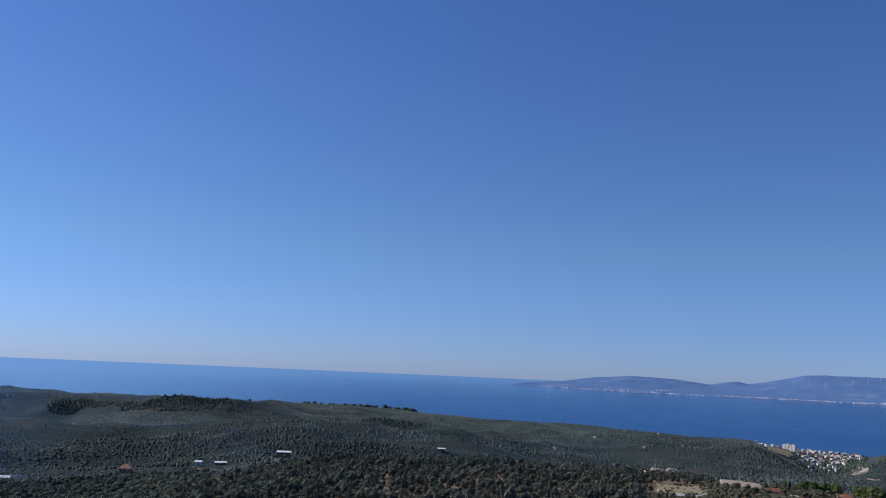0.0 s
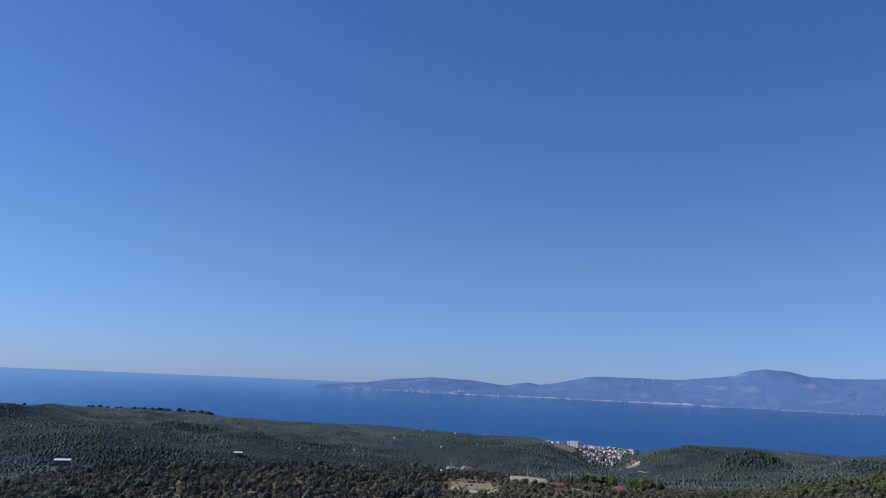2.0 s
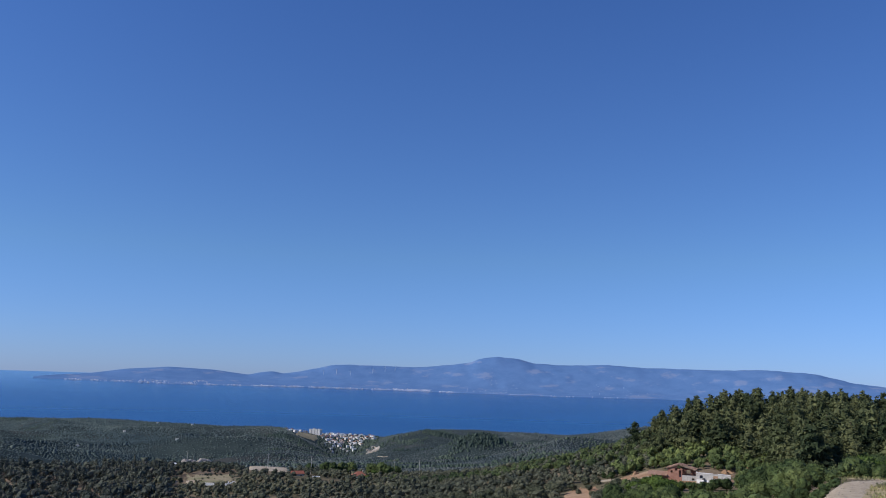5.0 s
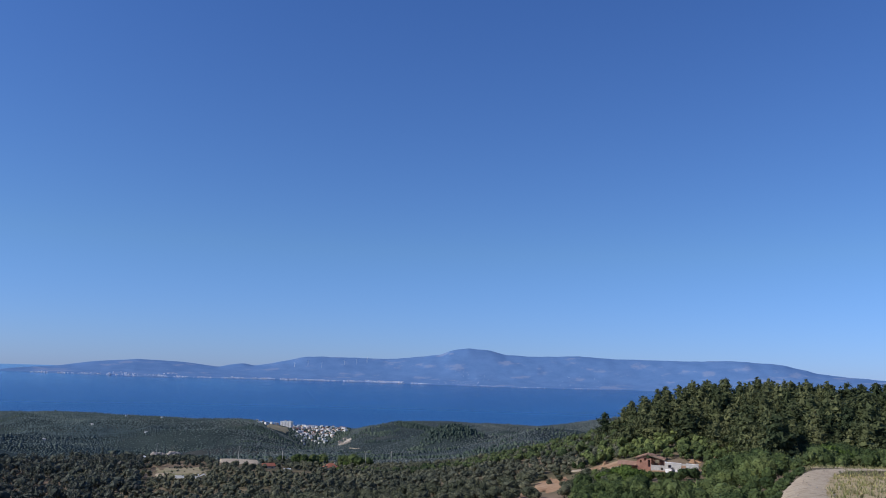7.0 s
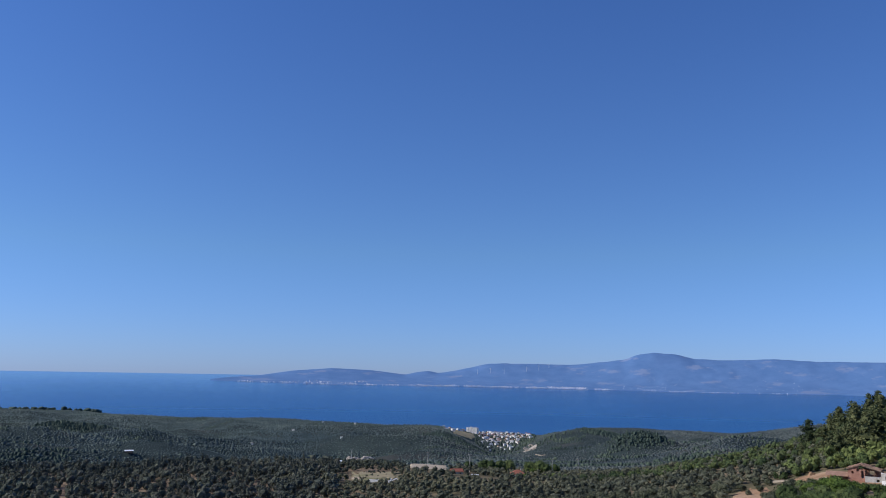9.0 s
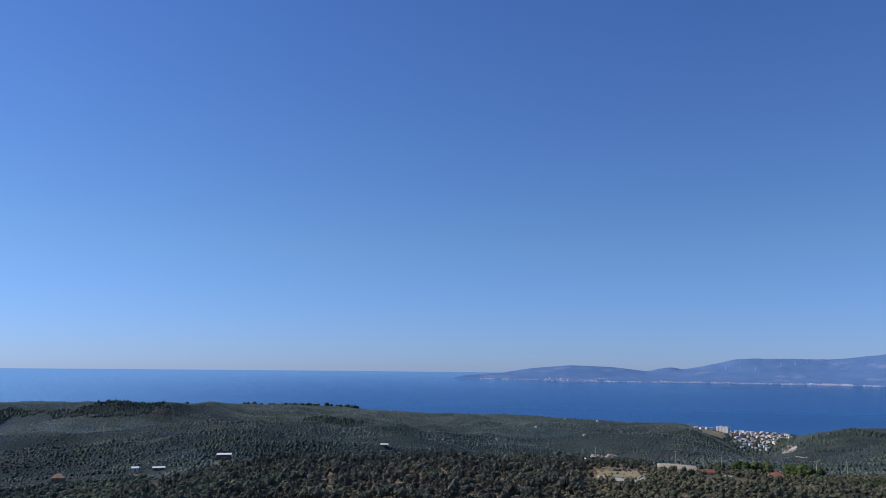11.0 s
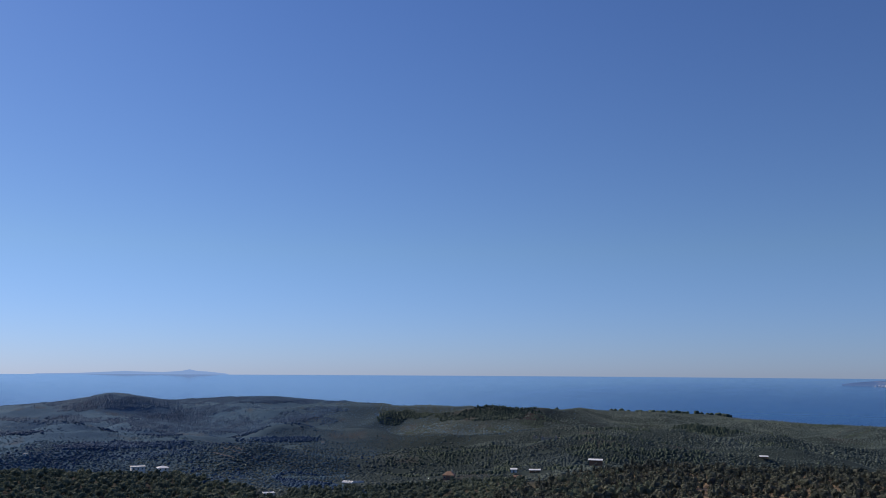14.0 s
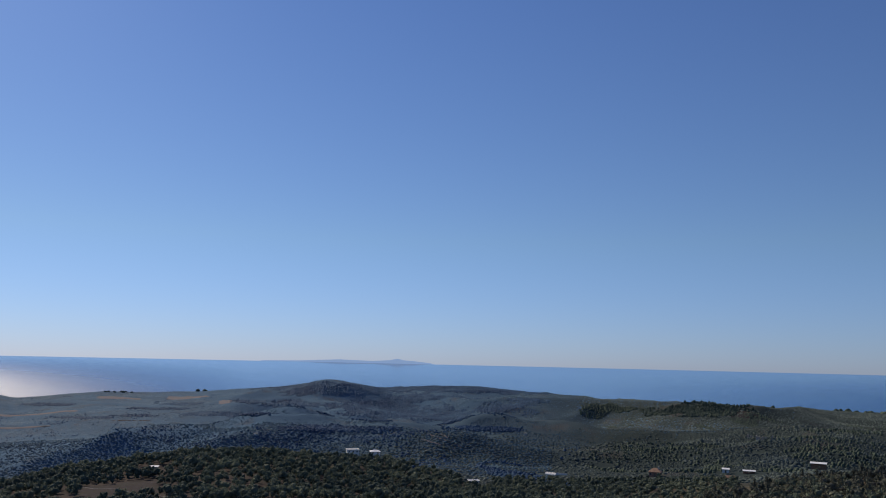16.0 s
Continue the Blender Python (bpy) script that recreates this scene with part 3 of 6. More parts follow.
ICO_F = np.array([(0, 11, 5), (0, 5, 1), (0, 1, 7), (0, 7, 10), (0, 10, 11), (1, 5, 9), (5, 11, 4), (11, 10, 2), (10, 7, 6), (7, 1, 8),
                  (3, 9, 4), (3, 4, 2), (3, 2, 6), (3, 6, 8), (3, 8, 9), (4, 9, 5), (2, 4, 11), (6, 2, 10), (8, 6, 7), (9, 8, 1)])


def merge(parts):
    """Joins (verts, triangles) pairs."""
    vs, fs, n = [], [], 0
    for v, f in parts:
        vs.append(v)
        fs.append(f + n)
        n += len(v)
    return np.concatenate(vs), np.concatenate(fs)


def leaves(rng, at, outward, size, slim=0.5):
    """A loose spray of leaf-shaped triangles at the places, facing about outward."""
    n = len(at)
    d = outward + rng.normal(0, 0.55, (n, 3))
    d /= np.linalg.norm(d, axis=1)[:, None] + 1e-9
    a = np.cross(d, rng.normal(0, 1, (n, 3)))
    a /= np.linalg.norm(a, axis=1)[:, None] + 1e-9
    b = np.cross(d, a)
    s = size * rng.uniform(0.6, 1.35, (n, 1))
    v = np.stack([at - a * s * slim, at + a * s * slim + b * s * 0.3, at + b * s * 1.1 - a * s * 0.15], 1).reshape(-1, 3)
    return v, np.arange(3 * n).reshape(-1, 3)


def lump(rng, centre, radii, wobble=0.18):
    return ICO_V * (1 + rng.normal(0, wobble, (12, 1))) * np.array(radii) + np.array(centre), ICO_F


def round_crown(rng, width, low, high, lobes, per_lobe, leaf, slim=0.5, core=0.78):
    """A crown of lobes of uneven size, with leaves standing off each of them, from height low to high."""
    out = []
    mid, half = (low + high) / 2, (high - low) / 2
    for i in range(lobes):
        a = i * 2.4 + rng.uniform(-0.5, 0.5)
        up = rng.uniform(-0.75, 0.9) if i else 0.35
        off = math.sqrt(max(0.05, 1 - up * up)) * rng.uniform(0.35, 0.62) if i else 0.05
        c = np.array([math.cos(a) * off * width / 2, math.sin(a) * off * width / 2, mid + up * half * 0.62])
        r = np.array([width, width, 2 * half]) * rng.uniform(0.19, 0.29) * (1.25 if i == 0 else 1)
        out.append(lump(rng, c, r * core))
        d = rng.normal(0, 1, (per_lobe, 3))
        d /= np.linalg.norm(d, axis=1)[:, None]
        out.append(leaves(rng, c + d * r * rng.uniform(0.82, 1.12, (per_lobe, 1)), d, leaf, slim))
    return merge(out)


def pine_crown(rng, h, reach, tiers, tufts, leaf):
    """Whorls of uneven boughs, longest at a third of the height, with tufts of needles along them."""
    out = []
    for t in range(tiers):
        u = (t + 0.5 + rng.uniform(-0.3, 0.3)) / tiers
        z = h * (0.06 + 0.94 * u)
        length = reach * (1 - u ** 1.5) ** 0.8 * rng.uniform(0.6, 1.15) * min(1, 0.6 + 2.2 * u) + 0.15
        boughs = max(3, int(7 - 3 * u))
        a0 = rng.uniform(0, 6.28)
        for b in range(boughs):
            a = a0 + b * 6.283 / boughs + rng.uniform(-0.35, 0.35)
            ll = length * rng.uniform(0.62, 1.15)
            n = max(3, int(tufts * ll / reach) + 2)
            s = rng.uniform(0.16, 1.0, n) ** 0.65
            p = np.stack([np.cos(a + rng.normal(0, 0.13, n)) * ll * s, np.sin(a + rng.normal(0, 0.13, n)) * ll * s,
                          z + ll * (0.26 * s * s - 0.14 * s) + rng.normal(0, 0.1, n)], -1)
            d = np.stack([np.full(n, math.cos(a) * 0.6), np.full(n, math.sin(a) * 0.6), np.full(n, 0.75)], -1)
            out.append(leaves(rng, p, d, leaf * 1.25, 0.26))
    for u in (0.3, 0.48, 0.66, 0.82):
        w = reach * (1 - u ** 1.5) ** 0.8 * 0.5
        out.append(lump(rng, (0, 0, h * (0.14 + 0.86 * u)), (w, w, h * 0.1), 0.3))
    return merge(out)


def stem(rng, pts, radii, sides=7):
    """A tapered, slightly crooked limb through the points."""
    v, f = [], []
    for i, (p, r) in enumerate(zip(pts, radii)):
        for k in range(sides):
            a = 6.283 * k / sides
            v.append((p[0] + r * math.cos(a) * (1 + rng.uniform(-0.12, 0.12)), p[1] + r * math.sin(a), p[2]))
        if i:
            for k in range(sides):
                a, b, c, d = (i - 1) * sides + k, (i - 1) * sides + (k + 1) % sides, i * sides + (k + 1) % sides, i * sides + k
                f += [(a, b, c), (a, c, d)]
    return np.array(v), np.array(f)


def trunk_with_limbs(rng, h, r, spread, limbs):
    lean = rng.uniform(-0.06, 0.06, 2) * h
    axis = [(lean[0] * u, lean[1] * u, h * u) for u in (-0.08, 0.0, 0.3, 0.65, 1.0)]
    out = [stem(rng, axis, [r * 1.35, r * 1.15, r * 0.85, r * 0.6, r * 0.25])]
    for i in range(limbs):
        a, z = i * 2.4 + rng.uniform(-0.4, 0.4), h * rng.uniform(0.45, 0.8)
        p0 = np.array([lean[0] * z / h, lean[1] * z / h, z])
        p1 = p0 + np.array([math.cos(a) * spread * 0.5, math.sin(a) * spread * 0.5, spread * 0.35])
        p2 = p0 + np.array([math.cos(a) * spread, math.sin(a) * spread, spread * 0.85])
        out.append(stem(rng, [p0, p1, p2], [r * 0.45, r * 0.3, r * 0.12], 5))
    return merge(out)


def tree_kind(name, trunk, crown, leaf_material, label, group, category="tree"):
    """One tree with its trunk and its crown, put aside below ground until it is copied."""
    base = new(name)
    for part_name, (v, f), mat in (("trunk", trunk, M_bark), ("crown", crown, leaf_material)):
        ob = linked(part_name, v, f, mat)
        ob.parent = base
    return tagged(base, label, category, group)


def take_away(ob):
    for o in (*ob.children_recursive, ob):
        bpy.data.objects.remove(o)


def plant(kinds, places, rng, low, high, sink=0.15):
    """Copies of the kinds at places (az, r, scale multiplier)."""
    for az, r, s in places:
        k = kinds[int(rng.integers(len(kinds)))]
        p = spot(az, r, -sink)
        size = rng.uniform(low, high) * s
        m = Matrix.LocRotScale(p, Euler((rng.uniform(-0.05, 0.05), rng.uniform(-0.05, 0.05), rng.uniform(0, 6.28))), None)
        ob = copy_thing(k, m)
        ob.scale = (size * rng.uniform(0.9, 1.12), size * rng.uniform(0.9, 1.12), size)


def scatter(rng, az0, az1, r0, r1, step, jitter=0.42, turn=0.3):
    """Places on a loosely kept planting grid inside a sector: bearings and distances."""
    n = int(r1 / step) + 2
    g = np.arange(-n, n + 1) * step
    x, y = (a.ravel() for a in np.meshgrid(g, g))
    x, y = x * math.cos(turn) - y * math.sin(turn), x * math.sin(turn) + y * math.cos(turn)
    r = np.hypot(x, y)
    az = np.degrees(np.arctan2(-x, y))
    ok = (r > r0 - step) & (r < r1 + step) & (az > az0 - 2) & (az < az1 + 2)
    x, y = x[ok], y[ok]
    x, y = x + rng.uniform(-jitter, jitter, len(x)) * step, y + rng.uniform(-jitter, jitter, len(y)) * step
    r, az = np.hypot(x, y), np.degrees(np.arctan2(-x, y))
    ok = (r > r0) & (r < r1) & (az > az0) & (az < az1)
    return az[ok], r[ok]


CRAG = seat(-27.2, -4.6, 1000, 1350)
# fields on the far plain: bearing from, to; distance from, to
FIELDS = [(a0, a1, seat(a0, e0, 1150, 2150), seat(a0, e1, 1150, 2150)) for a0, a1, e0, e1 in (
    (50.3, 53.2, -2.46, -2.3), (48.84, 49.8, -2.86, -2.62), (54.6, 57.5, -2.72, -2.56), (58.1, 63.68, -3.45, -3.3), (53.92, 56.51, -4.07, -4),
    (44.96, 46.75, -4.93, -4.81), (59.69, 65.67, -4.33, -4.23))]
LANE = seat(-44.2, -5.88, 205, 330)
# open ground: bearing from, to; distance from, to
OPEN = [(-51.4, -46.0, 221, 239), (-46.6, -43.2, 234, 251), (-42.5, -40.4, seat(-41.5, -7.5, 190, 300) - 8, seat(-41.5, -6.6, 200, 330)), (-45.7, -42.6, LANE - 17, LANE + 5), (-21.7, -18.7, seat(-20.2, -6.3, 420, 600), seat(-20.2, -5.74, 420, 640)), (-18.5, -15.1, seat(-16.9, -7.15, 320, 440), seat(-16.9, -6.36, 340, 470)), (-21.2, -19.0, 448, 566), (-40.44, -39.25, 208, 222), (-29.51, -28.11, 244, 256),
        (53.32, 57.9, 352, 392), (-6.33, -4.24, 318, 326), (-1.55, 1.13, 335, 343), (-17.57, -16.38, 262, 278), (-23.5, -21.7, 1400, 1605), (-27.62, -26.67, CRAG - 45, CRAG + 35),
        (12.29, 14.48, 1120, 1230), (3.13, 5.91, 1060, 1075), (16.08, 18.47, 1020, 1034), (30.32, 33.31, 1500, 1530), (26.84, 29.83, 1180, 1195), (-62.73, -55.77, 20, 112), (-16.58, -14.39, 545, 580)] + FIELDS


def is_open(az, r):
    hit = np.zeros(len(az), dtype=bool)
    wob = 0.3 * bumps(r * np.sin(np.radians(az)), r, 14)
    swell = 5.0 * bumps(r * np.sin(np.radians(az)) + 300, r, 19)
    for a0, a1, r0, r1 in OPEN:
        hit |= (az + wob > a0) & (az + wob < a1) & (r + swell > r0) & (r + swell < r1)
    for a, d, room in SITE.values():
        across = np.abs(np.radians(az - a) * r)
        hit |= (across < room) & (r > d - 1.7 * room) & (r < d + room)
    return hit


def bake(name, kinds, az, r, size, rng, material, sink=0.1, smooth=False, flat=1.0):
    """Many small trees in one mesh, each a turned and scaled take of one of the kinds."""
    z = ground_at(az, r)
    x, y = -r * np.sin(np.radians(az)), r * np.cos(np.radians(az))
    pick = rng.integers(len(kinds), size=len(az))
    turn = rng.uniform(0, 6.28, len(az))
    tall = size * rng.uniform(0.85, 1.15, len(az)) * flat
    vs, fs, n = [], [], 0
    for k, (v, f) in enumerate(kinds):
        m = np.nonzero(pick == k)[0]
        if not len(m):
            continue
        c, s = np.cos(turn[m])[:, None], np.sin(turn[m])[:, None]
        w = size[m][:, None]
        px = (v[None, :, 0] * c - v[None, :, 1] * s) * w + x[m][:, None]
        py = (v[None, :, 0] * s + v[None, :, 1] * c) * w + y[m][:, None]
        pz = v[None, :, 2] * tall[m][:, None] + (z[m] - sink)[:, None]
        vs.append(np.stack([px, py, pz], -1).reshape(-1, 3))
        fs.append((f[None] + (np.arange(len(m)) * len(v))[:, None, None]).reshape(-1, 3) + n)
        n += len(m) * len(v)
    return linked(name, np.concatenate(vs), np.concatenate(fs), material, smooth)


rng = np.random.default_rng(11)

# pines on the near hill
pine_kinds = []
for i in range(7):
    crown = pine_crown(rng, 7.6, rng.uniform(3.0, 4.2), 9, 46, 0.46)
    pine_kinds.append(tree_kind("pine_tree", trunk_with_limbs(rng, 7.0, 0.15, 0.9, 5), crown, M_pine,
                                "dense green pine tree on the sloping hill", "pines on the hill"))
az, r = scatter(rng, -65, -43.8, 205, 345, 5.9, 0.49)
foot = np.interp(az, [-65, -60, -57, -53, -51, -46, -44], [150, 165, 185, 236, 262, 268, 295])
keep = (r > foot) & ~is_open(az, r)
az, r = az[keep], r[keep]
size = np.interp(az, [-66, -58, -51, -47.5, -46, -45, -43.6], [1.0, 1.0, 1.0, 0.95, 0.72, 0.52, 0.36]) * rng.uniform(0.6, 1.35, len(az)) * np.interp(r, [240, 300, 325], [1.25, 1.12, 1.0])
order = np.argsort(r)
az, r, size = az[order], r[order], size[order]
plant(pine_kinds, list(zip(az[:300], r[:300], size[:300])), rng, 0.96, 1.04)
shared = [pine_crown(rng, 7.6, rng.uniform(2.7, 3.7), 11, 17, 0.6) for i in range(6)]
ob = bake("pine_stand", shared, az[300:], r[300:], size[300:], rng, M_pine)
tagged(ob, "dense stand of green pines behind the hill's edge", "wood", kind="stuff")
plant(pine_kinds, [(-44.96, 316, 1.35), (-46.7, 312, 1.25), (-50.68, 318, 1.35), (-51.38, 322, 1.25), (-52.78, 320, 1.35), (-54.76, 322, 1.3), (-55.16, 316, 1.2), (-57.65, 322, 1.3)], rng, 0.98, 1.02)
for k in pine_kinds:
    take_away(k)

# broad-leaved trees and bushes between the track and the ruined house
broad_kinds = [tree_kind("broadleaf_tree", trunk_with_limbs(rng, 3.4, 0.14, 1.6, 6), round_crown(rng, 6.0, 0.3, 6.2, 22, 95, 0.27), M_broad,
                         "bushy green broad-leaved tree beside the dirt track", "bushes below the track") for i in range(5)]
CAP = ([-65.71, -57.95, -57.35, -56.36, -55.36, -51.97, -51.18, -45.81, -43.32, -39.85, -29.9], [-3.36, -3.01, -4.4, -4.4, -3.41, -4, -6, -5.9, -6, -6.21, -6.57])


def fit_under(az, r, want):
    """Heights no taller than the sight line over them allows."""
    room = EYE + r * np.tan(np.radians(np.interp(az, *CAP) - DIP)) - ground_at(az, r)
    return np.minimum(want, room)


def on_track(az, r, more=0.0):
    mid = np.interp(r, [30, 65, 85, 97, 103], [-56.6, -57.1, -57.7, -58.6, -60.3])
    along = (np.abs(az - mid) < np.degrees((2.2 + more) / r)) & (r < 106)
    turn = (az < -57.6) & (r > 96 - more) & (r < 107 + more)
    return along | turn


az, r = scatter(rng, -64, -43, 62, 250, 4.6, 0.48)
keep = ~is_open(az, r) & ~on_track(az, r, 1.6) & ~((az < -56.0) & (r < 108))
az, r = az[keep], r[keep]
h = fit_under(az, r, rng.uniform(2.2, 7.5, len(az)) * np.interp(r, [70, 130, 170], [0.55, 0.75, 1.0])) * rng.uniform(0.55, 1.0, len(az))
h = np.where(r > 237, rng.uniform(2.0, 4.5, len(az)), h)
keep = h > 1.2
az, r, h = az[keep], r[keep], h[keep]
order = np.argsort(r)
az, r, h = az[order], r[order], h[order]
plant(broad_kinds, list(zip(az[:270], r[:270], h[:270] / 6.2)), rng, 0.95, 1.05, 0.25)
ob = bake("bushes", [round_crown(rng, 6.0, 0.3, 6.2, 10, 50, 0.42) for i in range(4)], az[270:], r[270:], h[270:] / 6.2, rng, M_broad, 0.25)
tagged(ob, "bushy green broad-leaved trees below the pines", "bushes", kind="stuff")
bright_kinds = [tree_kind("bush", trunk_with_limbs(rng, 1.8, 0.08, 1.0, 5), round_crown(rng, 4.6, 0.3, 3.6, 12, 110, 0.24), M_bright,
                          "bright yellow-green bush at the edge of the pines", "bright bushes") for i in range(2)]
plant(bright_kinds, [(-58.74, 128, 0.85), (-59.44, 130, 0.8), (-58.24, 131, 0.7), (-47.1, 213, 1.0), (-46.41, 210, 1.25), (-45.91, 212, 1.1), (-45.31, 206, 0.9), (-46.7, 206, 1.1), (-47.7, 211, 0.7), (-45.71, 216, 1.0), (-44.82, 212, 1.0),
                     (-27.32, 462, 1.2), (-24.83, 470, 1.1), (-26.82, 430, 0.9)], rng, 0.95, 1.1)
plant(broad_kinds, [(-48.2, 217, 0.28), (-48.79, 215, 0.33), (-49.49, 217, 0.3), (-47.5, 217, 0.34), (-50.28, 218, 0.42), (-47.9, 212, 0.4), (-49.19, 211, 0.42), (-49.98, 213, 0.48), (-48.49, 209, 0.4), (-47.1, 208, 0.45), (-50.68, 214, 0.5), (-49.69, 208, 0.45), (-46.21, 218, 0.3), (-45.11, 222, 0.5), (-44.42, 219, 0.6)], rng, 0.95, 1.1)
plant(broad_kinds, [(-27.82, 476, 1.3), (-28.21, 470, 1.15), (-27.12, 482, 1.25), (-25.13, 478, 1.2), (-24.53, 474, 1.1), (-24.04, 480, 1.2), (-25.73, 486, 1.3), (-22.94, 478, 1.0), (-28.81, 478, 1.0)], rng, 0.95, 1.1)
plant(broad_kinds, [(-43.4, LANE + 9, 0.42), (-44.1, LANE + 8, 0.5), (-44.5, LANE + 11, 0.36), (-45.2, LANE + 9, 0.4), (-43.0, LANE + 12, 0.5), (-45.7, LANE + 13, 0.45)], rng, 0.9, 1.1)
for k in broad_kinds + bright_kinds:
    take_away(k)
under = [round_crown(rng, 4.4, 0.0, 3.6, 4, 16, 0.5) for i in range(5)]
az, r = scatter(rng, -65, -43, 112, 330, 3.6, 0.48)
keep = ~is_open(az, r) & ~on_track(az, r, 2.0) & (r > np.interp(az, [-65, -58, -52, -50, -43], [115, 115, 200, 238, 238])) & (r < 330)
ua, ur = scatter(rng, -54, -43.5, 236, 285, 4.4, 0.48)
uk = ~is_open(ua, ur)
ob = bake("pine_edge_scrub", [round_crown(rng, 4.6, 0.0, 4.6, 7, 34, 0.34) for i in range(5)], ua[uk], ur[uk], rng.uniform(0.45, 1.0, uk.sum()), rng, M_broad)
tagged(ob, "green oak scrub along the foot of the pines", "scrub", kind="stuff")
ob = bake("undergrowth", under, az[keep], r[keep], rng.uniform(0.3, 0.75, keep.sum()), rng, M_spur)
tagged(ob, "low green undergrowth between the pine trunks", "undergrowth", kind="stuff")

# olive trees of the terraces below
olive_kinds = [tree_kind("olive_tree", trunk_with_limbs(rng, 2.2, 0.2, 1.3, 5), round_crown(rng, 4.8, 0.5, 4.2, 14, 70, 0.33, 0.36), M_olive,
                         "grey-green olive tree on bare earth", "olive trees on the terraces") for i in range(5)]
az, r = scatter(rng, -46, -10, 195, 520, 5.0, 0.4)
keep = ~is_open(az, r) & (bumps(r * np.sin(np.radians(az)), r, 30) > -0.72)
az, r = az[keep], r[keep]
order = np.argsort(r)
az, r = az[order], r[order]
plant(olive_kinds, [(-41.9, seat(-41.9, -6.75, 200, 320), 0.5), (-41.2, seat(-41.2, -7.0, 200, 320), 0.4), (-40.8, seat(-40.8, -6.8, 200, 320), 0.55), (-42.1, seat(-42.1, -7.1, 200, 320), 0.45)], rng, 0.9, 1.1)
plant(olive_kinds, [(a, d, 1.0) for a, d in zip(az[:290], r[:290])], rng, 0.55, 0.92)
for k in olive_kinds:
    take_away(k)
small_olive = [round_crown(rng, 4.6, 0.3, 4.2, 4, 18, 0.55, 0.42) for i in range(6)]
ob = bake("olive_grove", small_olive, az[290:], r[290:], rng.uniform(0.55, 0.95, len(az) - 290), rng, M_olive_mid)
tagged(ob, "rows of grey-green olive trees on terraced earth", "olive grove", kind="stuff")

# mixed woods on the two near spurs
wood_kinds = [round_crown(rng, 4.4, 0.3, 4.8, 5, 18, 0.52) for i in range(6)] + [pine_crown(rng, 5.6, 1.9, 8, 6, 0.6) for i in range(2)]
az, r = scatter(rng, -14, 17, 285, 475, 4.9, 0.48)
keep = ~is_open(az, r) & (bumps(r * np.sin(np.radians(az)) + 40, r, 22) > -0.8) & (r < np.interp(az, [-14, -10, 10, 17], [478, 478, 470, 440]))
ob = bake("mixed_wood", wood_kinds, az[keep], r[keep], rng.uniform(0.55, 1.3, keep.sum()), rng, M_mixed)
tagged(ob, "dark mixed wood of young pines and oaks on a spur", "wood", kind="stuff")
az, r = scatter(rng, 5, 16, 310, 455, 7.5, 0.48, 0.7)
keep = ~is_open(az, r) & (r < np.interp(az, [5, 10, 16], [452, 448, 430])) & (bumps(r * np.sin(np.radians(az)), r, 30) > -0.2)
ob = bake("mixed_wood", wood_kinds[:6], az[keep], r[keep], rng.uniform(0.7, 1.35, keep.sum()), rng, M_scrubwood)
tagged(ob, "lighter green oaks at the edge of a wood", "wood", kind="stuff")
az, r = scatter(rng, 29, 68, 300, 515, 5.4, 0.48)
keep = ~is_open(az, r) & (bumps(r * np.sin(np.radians(az)) + 90, r, 26) > -0.6)
ob = bake("scrub_wood", wood_kinds[:6], az[keep], r[keep], rng.uniform(0.5, 1.2, keep.sum()), rng, M_scrubwood)
tagged(ob, "dark scrubby trees over brown earth on a hill", "wood", kind="stuff")
az, r = scatter(rng, 29, 62, 320, 512, 6.2, 0.48, 0.8)
keep = ~is_open(az, r) & ((az < 46) | (r > 405))
ob = bake("scrub_wood", wood_kinds[:6], az[keep], r[keep], rng.uniform(0.45, 0.95, keep.sum()), rng, M_scrubwood)
tagged(ob, "close green scrubby trees on a hilltop", "wood", kind="stuff")
az, r = scatter(rng, 15, 31, 330, 560, 5.4, 0.46)
keep = ~is_open(az, r)
ob = bake("orchard", small_olive + wood_kinds[:2], az[keep], r[keep], rng.uniform(0.6, 1.05, keep.sum()), rng, M_scrubwood)
tagged(ob, "green orchard and scrub in the hollow between spurs", "orchard", kind="stuff")
az, r = scatter(rng, -49, -28, 240, 420, 5.0, 0.46)
keep = ~is_open(az, r) & (r > np.interp(az, [-49, -46, -43, -38, -33, -28], [300, 290, 285, 330, 370, 400])) & (r < np.interp(az, [-49, -28], [400, 420]))
ob = bake("spur_scrub", wood_kinds[:4], az[keep], r[keep], rng.uniform(0.6, 1.0, keep.sum()), rng, M_spur)
tagged(ob, "green oak scrub running down the spur below the pines", "scrub", kind="stuff")

# groves over the far slopes
crest_k = np.array(CREST + CREST_WEST)


WOODED = [KNOLLS[i] for i in (0, 4, 9, 13)] + [(-31.9, 1285, 42, 60, 0), (-20.5, 1290, 60, 40, 0)]


